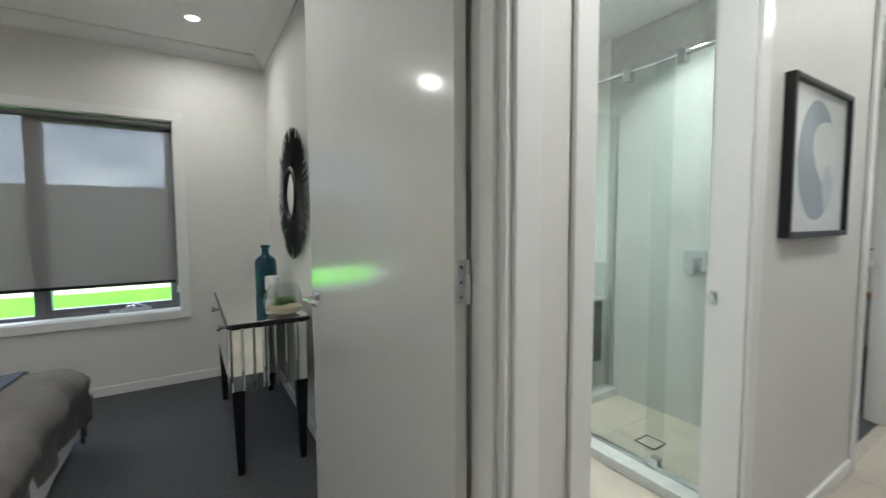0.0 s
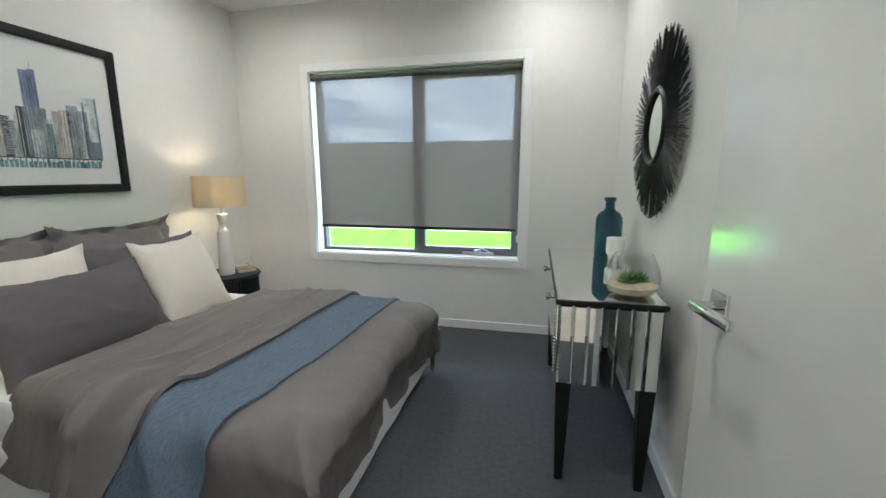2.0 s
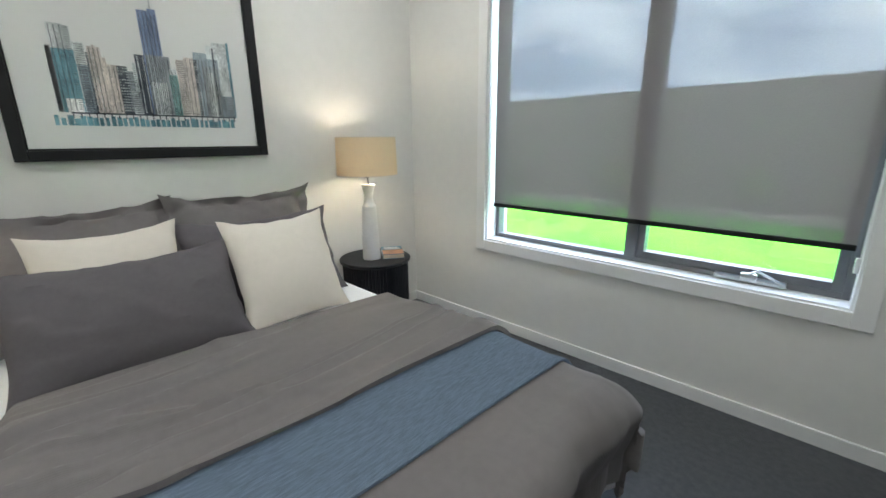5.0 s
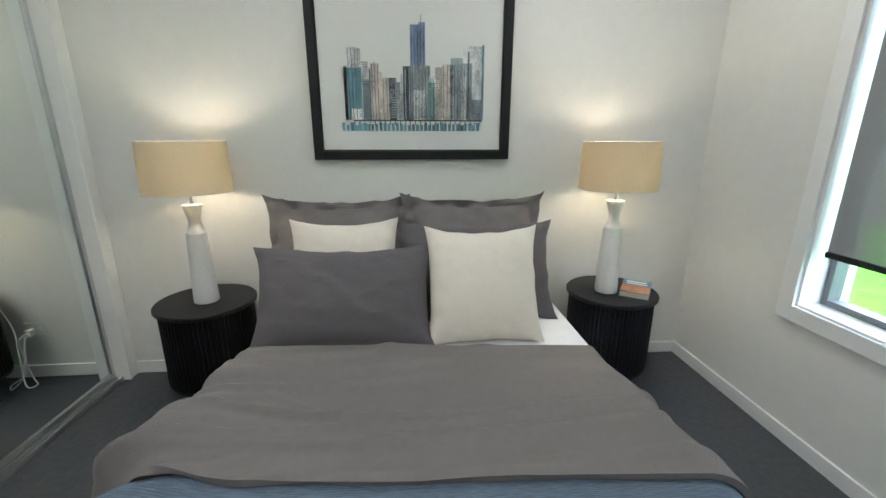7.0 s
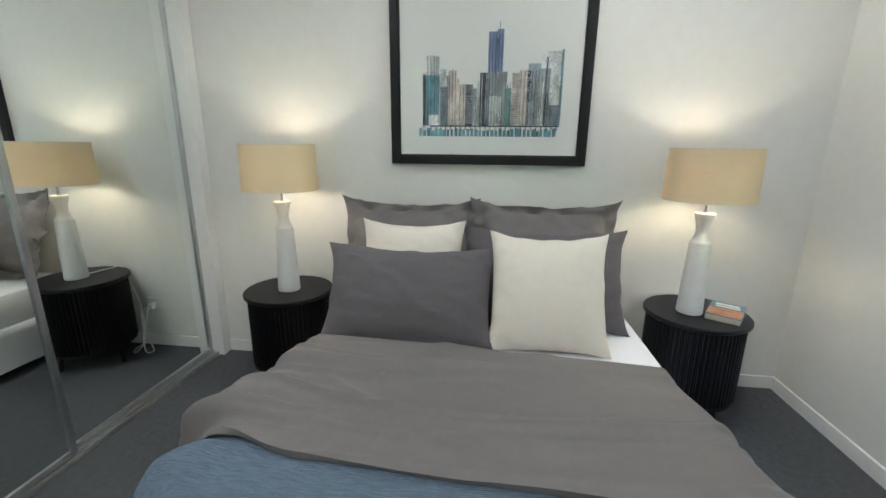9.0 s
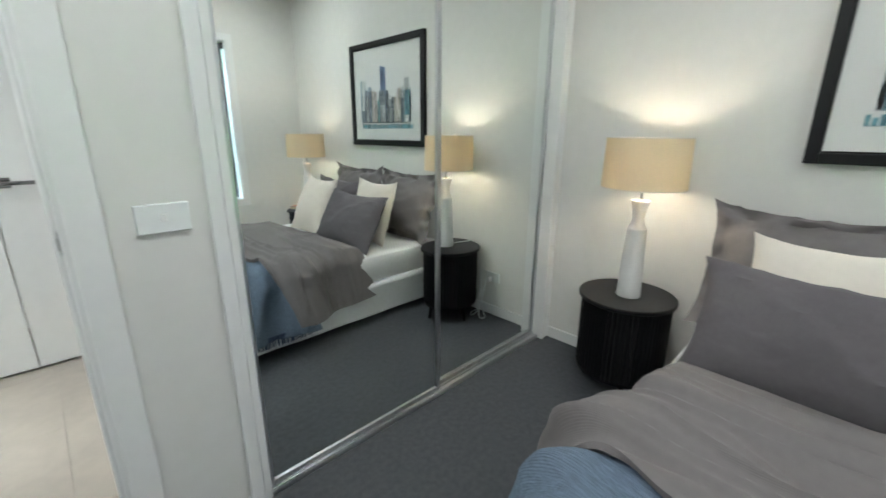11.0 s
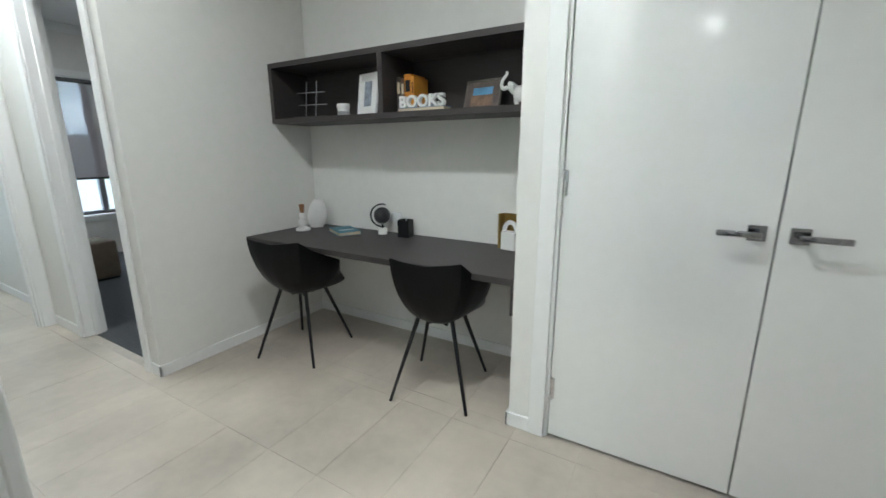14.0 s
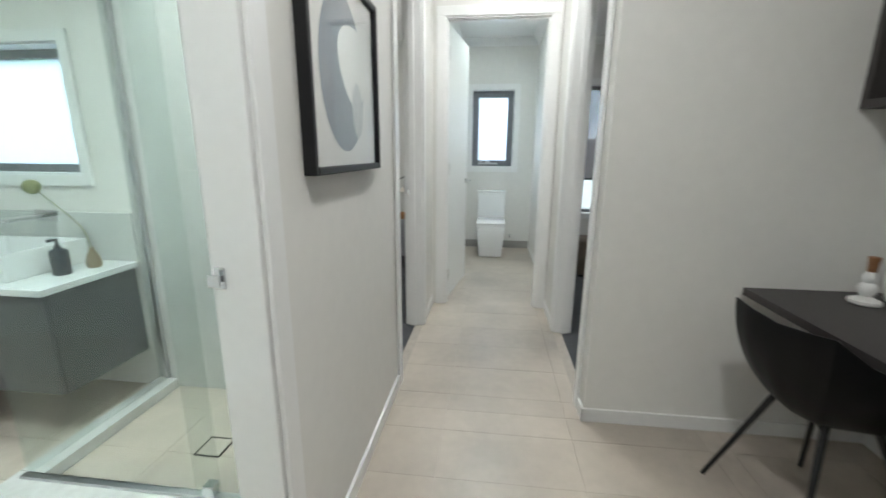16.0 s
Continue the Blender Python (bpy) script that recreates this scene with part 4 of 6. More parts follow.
def table_lamp(x, y, z):
    t = thing("table_lamp", pose(x, y, z), "white ceramic table lamp with a cream linen drum shade, switched on", "table lamp", "bedside lamps")
    part("base", lathe([(0, 0), (.053, 0), (.0555, .004), (.0545, .03), (.051, .12), (.047, .22), (.0435, .31), (.0425, .330), (.0425, .334), (.040, .337), (.031, .352), (.0255, .374), (.0250, .388), (.0275, .412), (.0370, .447), (.0405, .458), (.0400, .464), (.036, .464), (.016, .46), (0, .46)], 40), CERAMIC, t, smooth=True)
    part("socket", lathe([(0, .46), (.011, .46), (.011, .468), (.006, .472), (.006, .505), (.015, .507), (.015, .545), (0, .545)], 20), CHROME, t, "chrome stem and lamp holder", smooth=True)
    part("shade", lathe([(.1795, .522), (.1745, .740), (.1725, .740), (.1775, .522)], 56), LINENSHADE, t, "cream linen drum shade", smooth=True)
    for z0, rr in ((.522, .1805), (.738, .1755)):
        part("shade_rim", lathe([(rr - .004, z0), (rr, z0), (rr, z0 + .004), (rr - .004, z0 + .004), (rr - .004, z0)], 56), CREAM, t)
    bm = tube([(-.173, 0, .725), (.173, 0, .725)], .002, 6)
    tube([(0, -.173, .725), (0, .173, .725)], .002, 6, bm)
    part("spider", bm, ALU, t)
    part("bulb", lathe([(0, .545), (.014, .548), (.016, .585), (.022, .608), (.032, .634), (.031, .652), (.018, .670), (0, .675)], 20), BULB, t, "glowing bulb", smooth=True)
    la = new("bedside_light", bpy.data.lights.new("bedside_light", "POINT"))
    la.data.energy, la.data.color, la.data.shadow_soft_size = 4.7, (1.0, 0.92, 0.78), 0.034
    la.location = (x, y, z + .63)
    return t


nightstand(-2.165, 1.275)
nightstand(-2.150, 3.30)
bed_lamp = table_lamp(-2.150, 1.285, 0.518)
table_lamp(-2.135, 3.262, 0.518)

# ---- mirrored wardrobe ----
robe = thing("sliding_wardrobe", pose(0, 0, 0), "built-in wardrobe with two mirrored sliding doors", "wardrobe", "", "structure")
for r in ((-2.32, -0.585, 0.632, 0.700, 0.0, 0.018), (-2.32, -0.585, 0.640, 0.646, 0.018, 0.028), (-2.32, -0.585, 0.664, 0.668, 0.018, 0.028), (-2.32, -0.585, 0.690, 0.698, 0.018, 0.026), (-2.32, -0.585, 0.632, 0.712, 2.25, 2.30)):
    part("track", boxes(r, bevel=.0015), ALU, robe, "aluminium track")
for r in ((-2.345, -2.320, 0.626, 0.735, 0, 2.33), (-0.585, -0.560, 0.626, 0.735, 0, 2.33)):
    part("side_jamb", boxes(r, bevel=.003), TRIM, robe)
for r in ((-2.398, -2.345, 0.718, 0.731, 0, 2.37), (-0.560, -0.520, 0.718, 0.731, 0, 2.37), (-2.345, -0.560, 0.718, 0.731, 2.332, 2.37)):
    part("side_trim", boxes(r, bevel=.003), TRIM, robe)
for x0, x1, y in ((-1.452, -0.587, 0.676), (-2.318, -1.420, 0.650)):
    d = part("mirror_door", boxes((x0, x0 + .022, y - .011, y + .013, .028, 2.25), (x1 - .022, x1, y - .011, y + .013, .028, 2.25), (x0 + .022, x1 - .022, y - .011, y + .012, .028, .05), (x0 + .022, x1 - .022, y - .011, y + .012, 2.228, 2.25), bevel=.002), ALU, robe, "mirrored sliding door in a slim aluminium frame")
    part("mirror", boxes((x0 + .022, x1 - .022, y - .004, y + .004, .05, 2.228)), MIRROR, d)


# ---- pictures ----
def picture(name, w, h, depth, border, mount, m, frame_mat, label, mount_mat, glazed=True):
    """Framed picture in the x-z plane, hanging with its back at y = 0 and facing -y; origin at the lower edge's middle."""
    t = thing(name, m, label, "picture")
    bm = bmesh.new()
    for r in ((-w / 2, -w / 2 + border, 0, h), (w / 2 - border, w / 2, 0, h), (-w / 2 + border, w / 2 - border, 0, border), (-w / 2 + border, w / 2 - border, h - border, h)):
        box(bm, r[0], r[1], -depth, 0, r[2], r[3], bevel=.004)
    part("frame", bm, frame_mat, t, "black moulded frame")
    part("mount", boxes((-w / 2 + border, w / 2 - border, -depth * .45, -depth * .3, border, h - border)), mount_mat, t, "white mount board")
    if glazed:
        p = part("glass", boxes((-w / 2 + border, w / 2 - border, -depth * .75, -depth * .68, border, h - border)), PICGLASS, t)
        p.visible_shadow = False
    return t


PICGLASS = see_through("picture_glass", (1.0, 1.0, 0.995), 0.985)
PAPER = mat("mount_board", (0.78, 0.78, 0.765), 0.8, vary=.02, scale=4)
art = picture("picture", 0.985, 0.83, 0.030, 0.042, 0.1, pose(-2.400, 2.288, 1.167, 0, 0, 90), BLACK, "watercolour city skyline print in a black frame with a white mount", PAPER)

# ---- console ----
console = thing("console_table", pose(0, 0, 0), "mirrored console table with a black edge and tapered black legs", "console table")
CX0, CX1, CY0, CY1, CT = 0.254, 0.655, 2.205, 3.375, 0.797
part("edge", boxes((CX0, CX1, CY0, CY1, CT - .022, CT - .004), bevel=.003), BLACK, console, "black top edge")
part("top", boxes((CX0 + .008, CX1 - .008, CY0 + .008, CY1 - .008, CT - .004, CT + .001), bevel=.001), MIRROR, console, "mirrored top")
part("carcass", boxes((CX0 + .016, CX1 - .012, CY0 + .016, CY1 - .016, 0.447, CT - .022)), BLACK, console)
n = 7
for ye, s in ((CY0 + .016, -1), (CY1 - .016, 1)):
    for k in range(n):
        x0, x1 = CX0 + .016 + (CX1 - CX0 - .03) * k / n, CX0 + .016 + (CX1 - CX0 - .03) * (k + 1) / n
        bm = bmesh.new()
        d = .009
        v = [bm.verts.new(p) for p in ((x0, ye, .447), (x1, ye, .447), (x1, ye, CT - .024), (x0, ye, CT - .024), ((x0 + x1) / 2 - .019, ye + s * d, .453), ((x0 + x1) / 2 + .019, ye + s * d, .453), ((x0 + x1) / 2 + .019, ye + s * d, CT - .030), ((x0 + x1) / 2 - .019, ye + s * d, CT - .030))]
        for f in ((4, 5, 6, 7), (0, 1, 5, 4), (1, 2, 6, 5), (2, 3, 7, 6), (3, 0, 4, 7)):
            bm.faces.new([v[i] for i in f])
        bmesh.ops.recalc_face_normals(bm, faces=bm.faces)
        part("mirror_strip", bm, MIRROR, console)
for k in range(2):
    y0, y1 = CY0 + .016 + (CY1 - CY0 - .032) * k / 2 + .003, CY0 + .016 + (CY1 - CY0 - .032) * (k + 1) / 2 - .003
    d = part("drawer", boxes((CX0 + .004, CX0 + .016, y0, y1, .492, CT - .026), bevel=.003), MIRROR, console, "mirrored drawer front")
    part("knob", lathe([(0, 0), (.012, 0), (.008, .006), (.010, .014), (.020, .022), (.014, .034), (0, .038)], 8), CHROME, d, "faceted crystal knob", m=pose(CX0 + .004, (y0 + y1) / 2, .72, 0, -90, 0))
bm = bmesh.new()
for k in range(20):
    lathe([(.0055 * math.sin(math.pi * i / 4), .500 + k * .0138 - .0055 * math.cos(math.pi * i / 4)) for i in range(5)], 6, bm, cx=CX0 + .002, cy=CY0 + .012)
part("bead_trim", bm, CHROME, console, "row of small crystal beads down the corner")
for x in (CX0 + .045, CX1 - .045):
    for y in (CY0 + .05, CY1 - .05):
        bm = bmesh.new()
        tp, bt = .030, .016
        v = [bm.verts.new((x + sx * r, y + sy * r, z)) for z, r in ((0, bt), (.447, tp)) for sx, sy in ((-1, -1), (1, -1), (1, 1), (-1, 1))]
        for f in ((0, 1, 5, 4), (1, 2, 6, 5), (2, 3, 7, 6), (3, 0, 4, 7), (3, 2, 1, 0), (4, 5, 6, 7)):
            bm.faces.new([v[i] for i in f])
        part("leg", bm, BLACK, console, "tapered black leg")

# ---- desk and shelf ----
desk = thing("desk", pose(0, 0, 0), "long charcoal laminate built-in desk", "desk")
part("desktop", boxes((0.862, 2.773, -1.638, -1.008, 0.692, 0.725), bevel=.0015), LAMINATE, desk)
part("support_panel", boxes((0.862, 0.880, -1.625, -1.012, 0.55, 0.692)), LAMINATE, desk)
shelf = thing("wall_shelf", pose(0, 0, 0), "charcoal laminate open wall shelf in two bays", "wall shelf")
SZ0, SZ1, SY = 1.470, 1.856, -1.305
part("bottom_board", boxes((0.862, 2.773, -1.638, SY, SZ0, SZ0 + .032), bevel=.001), LAMINATE, shelf)
part("top_board", boxes((0.862, 2.773, -1.638, SY, SZ1 - .032, SZ1), bevel=.001), LAMINATE, shelf)
for x in (2.741, 1.802, 0.862):
    part("upright", boxes((x, x + .032, -1.638, SY, SZ0 + .032, SZ1 - .032), bevel=.001), LAMINATE, shelf)
part("back_board", boxes((0.894, 2.741, -1.638, -1.626, SZ0 + .032, SZ1 - .032)), LAMINATE, shelf)


# ---- desk chair ----
def chair(m):
    t = thing("desk_chair", m, "black moulded plastic armchair on four slim metal legs", "chair", "chairs at the desk")
    bm = bmesh.new()
    ctrl = [(0, .250, .762), (.11, .250, .775), (.180, .238, .785), (.215, .150, .715), (.262, -.045, .622), (.225, -.10, .53), (.20, -.19, .452), (.15, -.235, .448), (0, -.245, .442)]

    def rim(u):
        k = min(7, int(abs(u) * 8))
        f = abs(u) * 8 - k
        p = [c + (d - c) * f for c, d in zip(ctrl[k], ctrl[k + 1])]
        return (p[0] if u >= 0 else -p[0], p[1], p[2])
    nu, nv = 64, 20
    grid = []
    for j in range(nv + 1):
        v = j / nv
        row = []
        for i in range(nu + 1):
            u = -1 + 2 * i / nu
            x, y, z = rim(u)
            back = max(0, (z - .44) / .36)
            f = 1 - (1 - v) ** (2.0 - .55 * abs(x) / .29)
            row.append(bm.verts.new((x * f, y * f - .01 * (1 - v), .390 + (z - .390) * v ** (1.8 + .1 * back))))
        grid.append(row)
    for j in range(nv):
        for i in range(nu):
            bm.faces.new((grid[j][i], grid[j][i + 1], grid[j + 1][i + 1], grid[j + 1][i]))
    bmesh.ops.remove_doubles(bm, verts=bm.verts, dist=.0004)
    bmesh.ops.recalc_face_normals(bm, faces=bm.faces)
    shell(bm, -.007)
    part("seat_shell", bm, PLASTIC, t, smooth=True)
    bm = tube([(-.05, -.05, .396), (.05, .05, .396)], .010, 8)
    tube([(-.05, .05, .396), (.05, -.05, .396)], .010, 8, bm)
    part("leg_frame", bm, BLACK, t)
    for sx, sy in ((-1, -1), (1, -1), (-1, 1), (1, 1)):
        part("leg", tube([(sx * .092, sy * .092, .438), (sx * .207, sy * .224, 0)], .012, 12, radius2=.008), BLACK, t)
    return t


chair_a = chair(pose(1.312, -1.124, 0, 0, 0, 12))
copy_thing(chair_a, pose(2.324, -1.067, 0, 0, 0, 12.3))


# ---- skyline print ----
def watercolour(name, color):
    return mat(name, color, 0.85, vary=0.55, scale=22, spec=0.2, stretch=(1, 1, 0.35))


INK = {k: watercolour("ink_" + k, c) for k, c in dict(dark=(.05, .06, .075), grey=(.30, .33, .35), blue=(.19, .25, .40), teal=(.15, .31, .37), beige=(.55, .49, .45), pale=(.56, .59, .59), sky=(.69, .69, .675), slate=(.27, .32, .36), green=(.22, .40, .38)).items()}
ART_Y = -0.0118
part("print_paper", boxes((-.352, .352, ART_Y - .0012, ART_Y, .138, .722)), mat("print_paper", (0.70, 0.70, 0.685), 0.8, vary=0.05, scale=6), art, "pale painted sky of the print")
AX = lambda p: -.352 + (p - 168) * .704 / 660
AZ = lambda p: .138 + (618 - p) * .00104
# left, right, top, ink, lines: 1 floors across, 2 upright bays, 3 rows of small windows
CITY = [(190, 212, 328, "slate", 0), (205, 252, 248, "pale", 2), (250, 270, 252, "pale", 1), (206, 272, 336, "teal", 0), (218, 266, 515, "sky", 0), (270, 302, 306, "pale", 1), (272, 308, 388, "slate", 3),
        (304, 332, 338, "dark", 3), (310, 350, 315, "beige", 2), (326, 334, 308, "beige", 0), (340, 362, 352, "beige", 0), (358, 408, 376, "beige", 2), (392, 426, 378, "dark", 3), (426, 446, 395, "grey", 3), (444, 460, 358, "pale", 1), (428, 466, 470, "pale", 1),
        (458, 496, 326, "dark", 2), (492, 560, 150, "blue", 2), (530, 560, 140, "blue", 0), (496, 582, 322, "grey", 2), (504, 560, 430, "pale", 0), (576, 604, 370, "pale", 2), (572, 606, 395, "green", 1), (604, 642, 328, "beige", 1), (636, 686, 315, "beige", 2),
        (676, 740, 288, "slate", 0), (674, 690, 320, "dark", 3), (732, 762, 252, "pale", 0), (758, 832, 236, "pale", 0), (688, 776, 310, "slate", 2), (706, 772, 345, "grey", 0), (722, 760, 370, "pale", 2), (756, 762, 262, "dark", 0), (820, 830, 230, "teal", 1),
        (776, 826, 470, "slate", 1)]
for k, (a, b, top, ink, lines) in enumerate(CITY):
    y = ART_Y - .0014 - .00006 * k
    bm = boxes((AX(a), AX(b), y - .0003, y, AZ(566), AZ(top)))
    bl = part("painted_tower", bm, INK[ink], art)
    if lines:
        bm = bmesh.new()
        if lines == 1:
            z = AZ(top) - .006
            while z > AZ(560):
                box(bm, AX(a) + .003, AX(b) - .003, y - .0006, y - .0003, z - .0022, z)
                z -= .0085
        elif lines == 3:
            n = max(2, int((b - a) / 8))
            z = AZ(top) - .006
            while z > AZ(560):
                for i in range(n):
                    xx = AX(a) + (AX(b) - AX(a)) * (i + .5) / n
                    if random.random() < .8:
                        box(bm, xx - .0024, xx + .0024, y - .0006, y - .0003, z - .005, z)
                z -= .0115
        else:
            n = max(2, int((b - a) / 13))
            for i in range(n):
                xx = AX(a) + (AX(b) - AX(a)) * (i + .5) / n
                box(bm, xx - .0012, xx + .0012, y - .0006, y - .0003, AZ(560), AZ(top) - .006)
        part("window_lines", bm, INK["dark" if ink != "dark" else "pale"], bl)
bm = boxes((AX(225), AX(826), ART_Y - .0042, ART_Y - .0036, AZ(571), AZ(565)))
for i in range(26):
    xx = AX(228 + i * 23.5)
    box(bm, xx, xx + .004, ART_Y - .0042, ART_Y - .0036, AZ(587), AZ(570))
part("painted_wharf", bm, INK["dark"], art)
bm = bmesh.new()
for i in range(34):
    xx = AX(172 + i * 19)
    box(bm, xx, xx + .012 + .008 * random.random(), ART_Y - .0036, ART_Y - .003, AZ(616), AZ(590 - 14 * random.random()))
part("painted_water", bm, INK["teal"], art)
part("painted_spire", boxes((AX(540), AX(542), ART_Y - .005, ART_Y - .0044, AZ(142), AZ(107))), INK["dark"], art)
bm = bmesh.new()
for x0, x1, z0, z1 in ((-.4505, -.4435, .042, .788), (.4435, .4505, .042, .788), (-.4435, .4435, .042, .049), (-.4435, .4435, .781, .788)):
    box(bm, x0, x1, -.026, -.013, z0, z1, bevel=.002)
part("inner_fillet", bm, BLACK, art)

# ---- hall picture ----
hp = picture("picture", 0.635, 0.595, 0.036, 0.022, 0.05, pose(2.268, 0.600, 1.231), BLACK, "abstract grey-blue oval print in a black box frame", PAPER)


def blob(outline, y, material, name, label=""):
    bm = bmesh.new()
    f = bm.faces.new([bm.verts.new((x, y, z)) for x, z in outline])
    bmesh.ops.recalc_face_normals(bm, faces=bm.faces)
    r = bmesh.ops.extrude_face_region(bm, geom=[f])
    for v in r["geom"]:
        if isinstance(v, bmesh.types.BMVert):
            v.co.y += .0006
    bmesh.ops.recalc_face_normals(bm, faces=bm.faces)
    return part(name, bm, material, hp, label)


GB = mat("blue_grey_ink", (0.20, 0.24, 0.29), 0.85, vary=0.18, scale=5, spec=.2)
GB2 = mat("pale_grey_ink", (0.55, 0.57, 0.58), 0.85, vary=0.1, scale=5, spec=.2)
oval = [(.195 * math.cos(a) - .02, .30 + .235 * math.sin(a)) for a in [2 * math.pi * i / 64 for i in range(64)]]
blob(oval, -.0172, GB, "printed_oval", "grey-blue oval")
bite = [(.06 + .145 * math.cos(a) + .02 * math.sin(2 * a), .335 + .125 * math.sin(a)) for a in [2 * math.pi * i / 48 for i in range(48)]]
blob([(x + .02, z) for x, z in bite], -.0180, PAPER, "printed_gap")
blob([(.10 + .055 * math.cos(a), .20 + .09 * math.sin(a)) for a in [2 * math.pi * i / 32 for i in range(32)]], -.0186, GB2, "printed_shadow")


# ---- small bedroom things ----
def switch_plate(m, w, h, gang, label, name="light_switch"):
    t = thing(name, m, label, "light switch" if name == "light_switch" else "power point")
    part("plate", boxes((-w / 2, w / 2, 0, .009, -h / 2, h / 2), bevel=.003), PORCELAIN, t)
    for k in range(gang):
        x = (k - (gang - 1) / 2) * .036
        part("rocker", boxes((x - .008, x + .008, .009, .013, -.009, .012), bevel=.002), TRIM, t)
    return t


switch_plate(pose(-0.412, 0.716, 1.055), 0.122, 0.076, 1, "white single light switch on the wall beside the door")
so = switch_plate(pose(-2.3995, 1.045, 0.285, 0, 0, -90), 0.116, 0.072, 2, "white double power point with a plugged-in cord", "power_point")
bm = boxes((-.035, -.005, .009, .045, -.03, .005), bevel=.005)
part("plug", bm, PORCELAIN, so, "white plug")
cord = [(-2.35, 1.06, .275), (-2.33, 1.09, .25), (-2.34, 1.10, .15), (-2.33, 1.07, .03), (-2.30, 1.03, .008), (-2.27, 1.06, .02), (-2.32, 1.10, .18), (-2.35, 1.12, .30), (-2.37, 1.18, .42), (-2.37, 1.22, .52), (-2.33, 1.25, .523), (-2.22, 1.28, .523)]


def smooth_line(pts, n=6):
    out = []
    P = [Vector(p) for p in pts]
    for i in range(len(P) - 1):
        p0, p1, p2, p3 = P[max(i - 1, 0)], P[i], P[i + 1], P[min(i + 2, len(P) - 1)]
        for k in range(n):
            t = k / n
            out.append(.5 * ((2 * p1) + (p2 - p0) * t + (2 * p0 - 5 * p1 + 4 * p2 - p3) * t * t + (3 * p1 - p0 - 3 * p2 + p3) * t ** 3))
    return out + [P[-1]]


part("cord", tube(smooth_line(cord), .0035, 8), PORCELAIN, bed_lamp, "loose white cord", smooth=True, m=pose(2.150, -1.285, -.518))
cord = [(-2.34, 1.065, .262), (-2.30, 1.05, .20), (-2.29, 1.08, .06), (-2.26, 1.12, .008), (-2.30, 1.16, .006), (-2.35, 1.12, .05), (-2.36, 1.10, .20), (-2.345, 1.06, .262)]
part("cord", tube(smooth_line(cord), .0035, 8), PORCELAIN, bed_lamp, "loose white cord", smooth=True, m=pose(2.150, -1.285, -.518))


def book(m, w, d, h, cover, label, pages=CREAM, bars=(), top_patch=None):
    """A closed book lying flat: boards, page block and spine; printed bars on the cover."""
    t = thing("book", m, label, "book")
    part("page_block", boxes((-w / 2 + .004, w / 2 - .003, -d / 2 + .003, d / 2 - .003, .003, h - .003)), pages, t, "cream page block")
    part("cover", boxes((-w / 2, w / 2, -d / 2, d / 2, h - .003, h), (-w / 2, w / 2, -d / 2, d / 2, 0, .003), (-w / 2, -w / 2 + .003, -d / 2, d / 2, .003, h - .003), bevel=.0008), cover, t)
    if top_patch:
        part("cover_art", boxes((-w / 2 + .002, w / 2 - .002, -d / 2 + .002, d * .05, h, h + .0006)), top_patch, t)
    for x0, x1, y0, y1, mt in bars:
        part("lettering", boxes((x0, x1, y0, y1, h + .0004, h + .0012)), mt, t)
    return t


PAGE = mat("book_pages", (0.62, 0.52, 0.38), 0.9, vary=.12, scale=60, stretch=(1, 1, 12))
SEA = mat("sea_blue_cover", (0.10, 0.22, 0.29), 0.45, vary=.3, scale=18)
SUNSET = mat("orange_cover_art", (0.48, 0.22, 0.12), 0.45, vary=.4, scale=25)
book(pose(-2.105, 3.405, 0.518, 0, 0, 56), 0.135, 0.20, 0.030, SEA, "paperback book with a sea-blue and orange cover on the bedside table", PAGE, [(-.05, .045, .055, .075, PAPER), (-.045, .05, .025, .042, PAPER)], SUNSET)

# ---- console things ----
def blown_glass(name, color):
    """Solid refracting glass with a tint."""
    m = bpy.data.materials.new(name)
    m.use_nodes = True
    b = m.node_tree.nodes["Principled BSDF"]
    b.inputs["Base Color"].default_value = (*color, 1)
    b.inputs["Transmission Weight"].default_value = 1.0
    b.inputs["Roughness"].default_value = 0.015
    b.inputs["IOR"].default_value = 1.46
    return m


TEAL = blown_glass("teal_glass", (0.07, 0.27, 0.35))
vase = thing("bottle", pose(0.578, 3.140, CT + .002), "tall teal glass bottle", "bottle")
part("body", lathe([(0, 0), (.066, 0), (.073, .006), (.074, .02), (.074, .20), (.070, .228), (.056, .250), (.034, .266), (.026, .275), (.025, .315), (.031, .318), (.033, .335), (.030, .340), (.020, .340), (.020, .275), (.050, .247), (.066, .22), (.069, .02), (0, .012)], 40), TEAL, vase, smooth=True)
holder = thing("candle_holder", pose(0.598, 3.000, CT + .002), "white ceramic candle cup on stubby feet", "candle holder")
part("cup", lathe([(0, .034), (.040, .034), (.047, .040), (.049, .060), (.049, .125), (.046, .128), (.043, .125), (.042, .06), (0, .055)], 36), CERAMIC, holder, smooth=True)
for k in range(3):
    a = radians(20 + 120 * k)
    part("foot", lathe([(0, 0), (.010, 0), (.013, .01), (.014, .040), (0, .042)], 14, cx=.028 * math.cos(a), cy=.028 * math.sin(a)), CERAMIC, holder, smooth=True)
bowl = thing("terrarium", pose(0.546, 2.332, CT + .002), "clear glass bowl terrarium with sand and a green succulent", "terrarium")
BOWLGLASS = see_through("bowl_glass", (0.985, 0.995, 0.99), 0.985)
part("bowl", lathe([(0, 0), (.060, 0), (.085, .012), (.100, .045), (.102, .075), (.094, .110), (.078, .145), (.070, .165), (.068, .165), (.076, .144), (.092, .109), (.100, .075), (.098, .046), (.083, .014), (0, .004)], 44), BOWLGLASS, bowl, smooth=True)
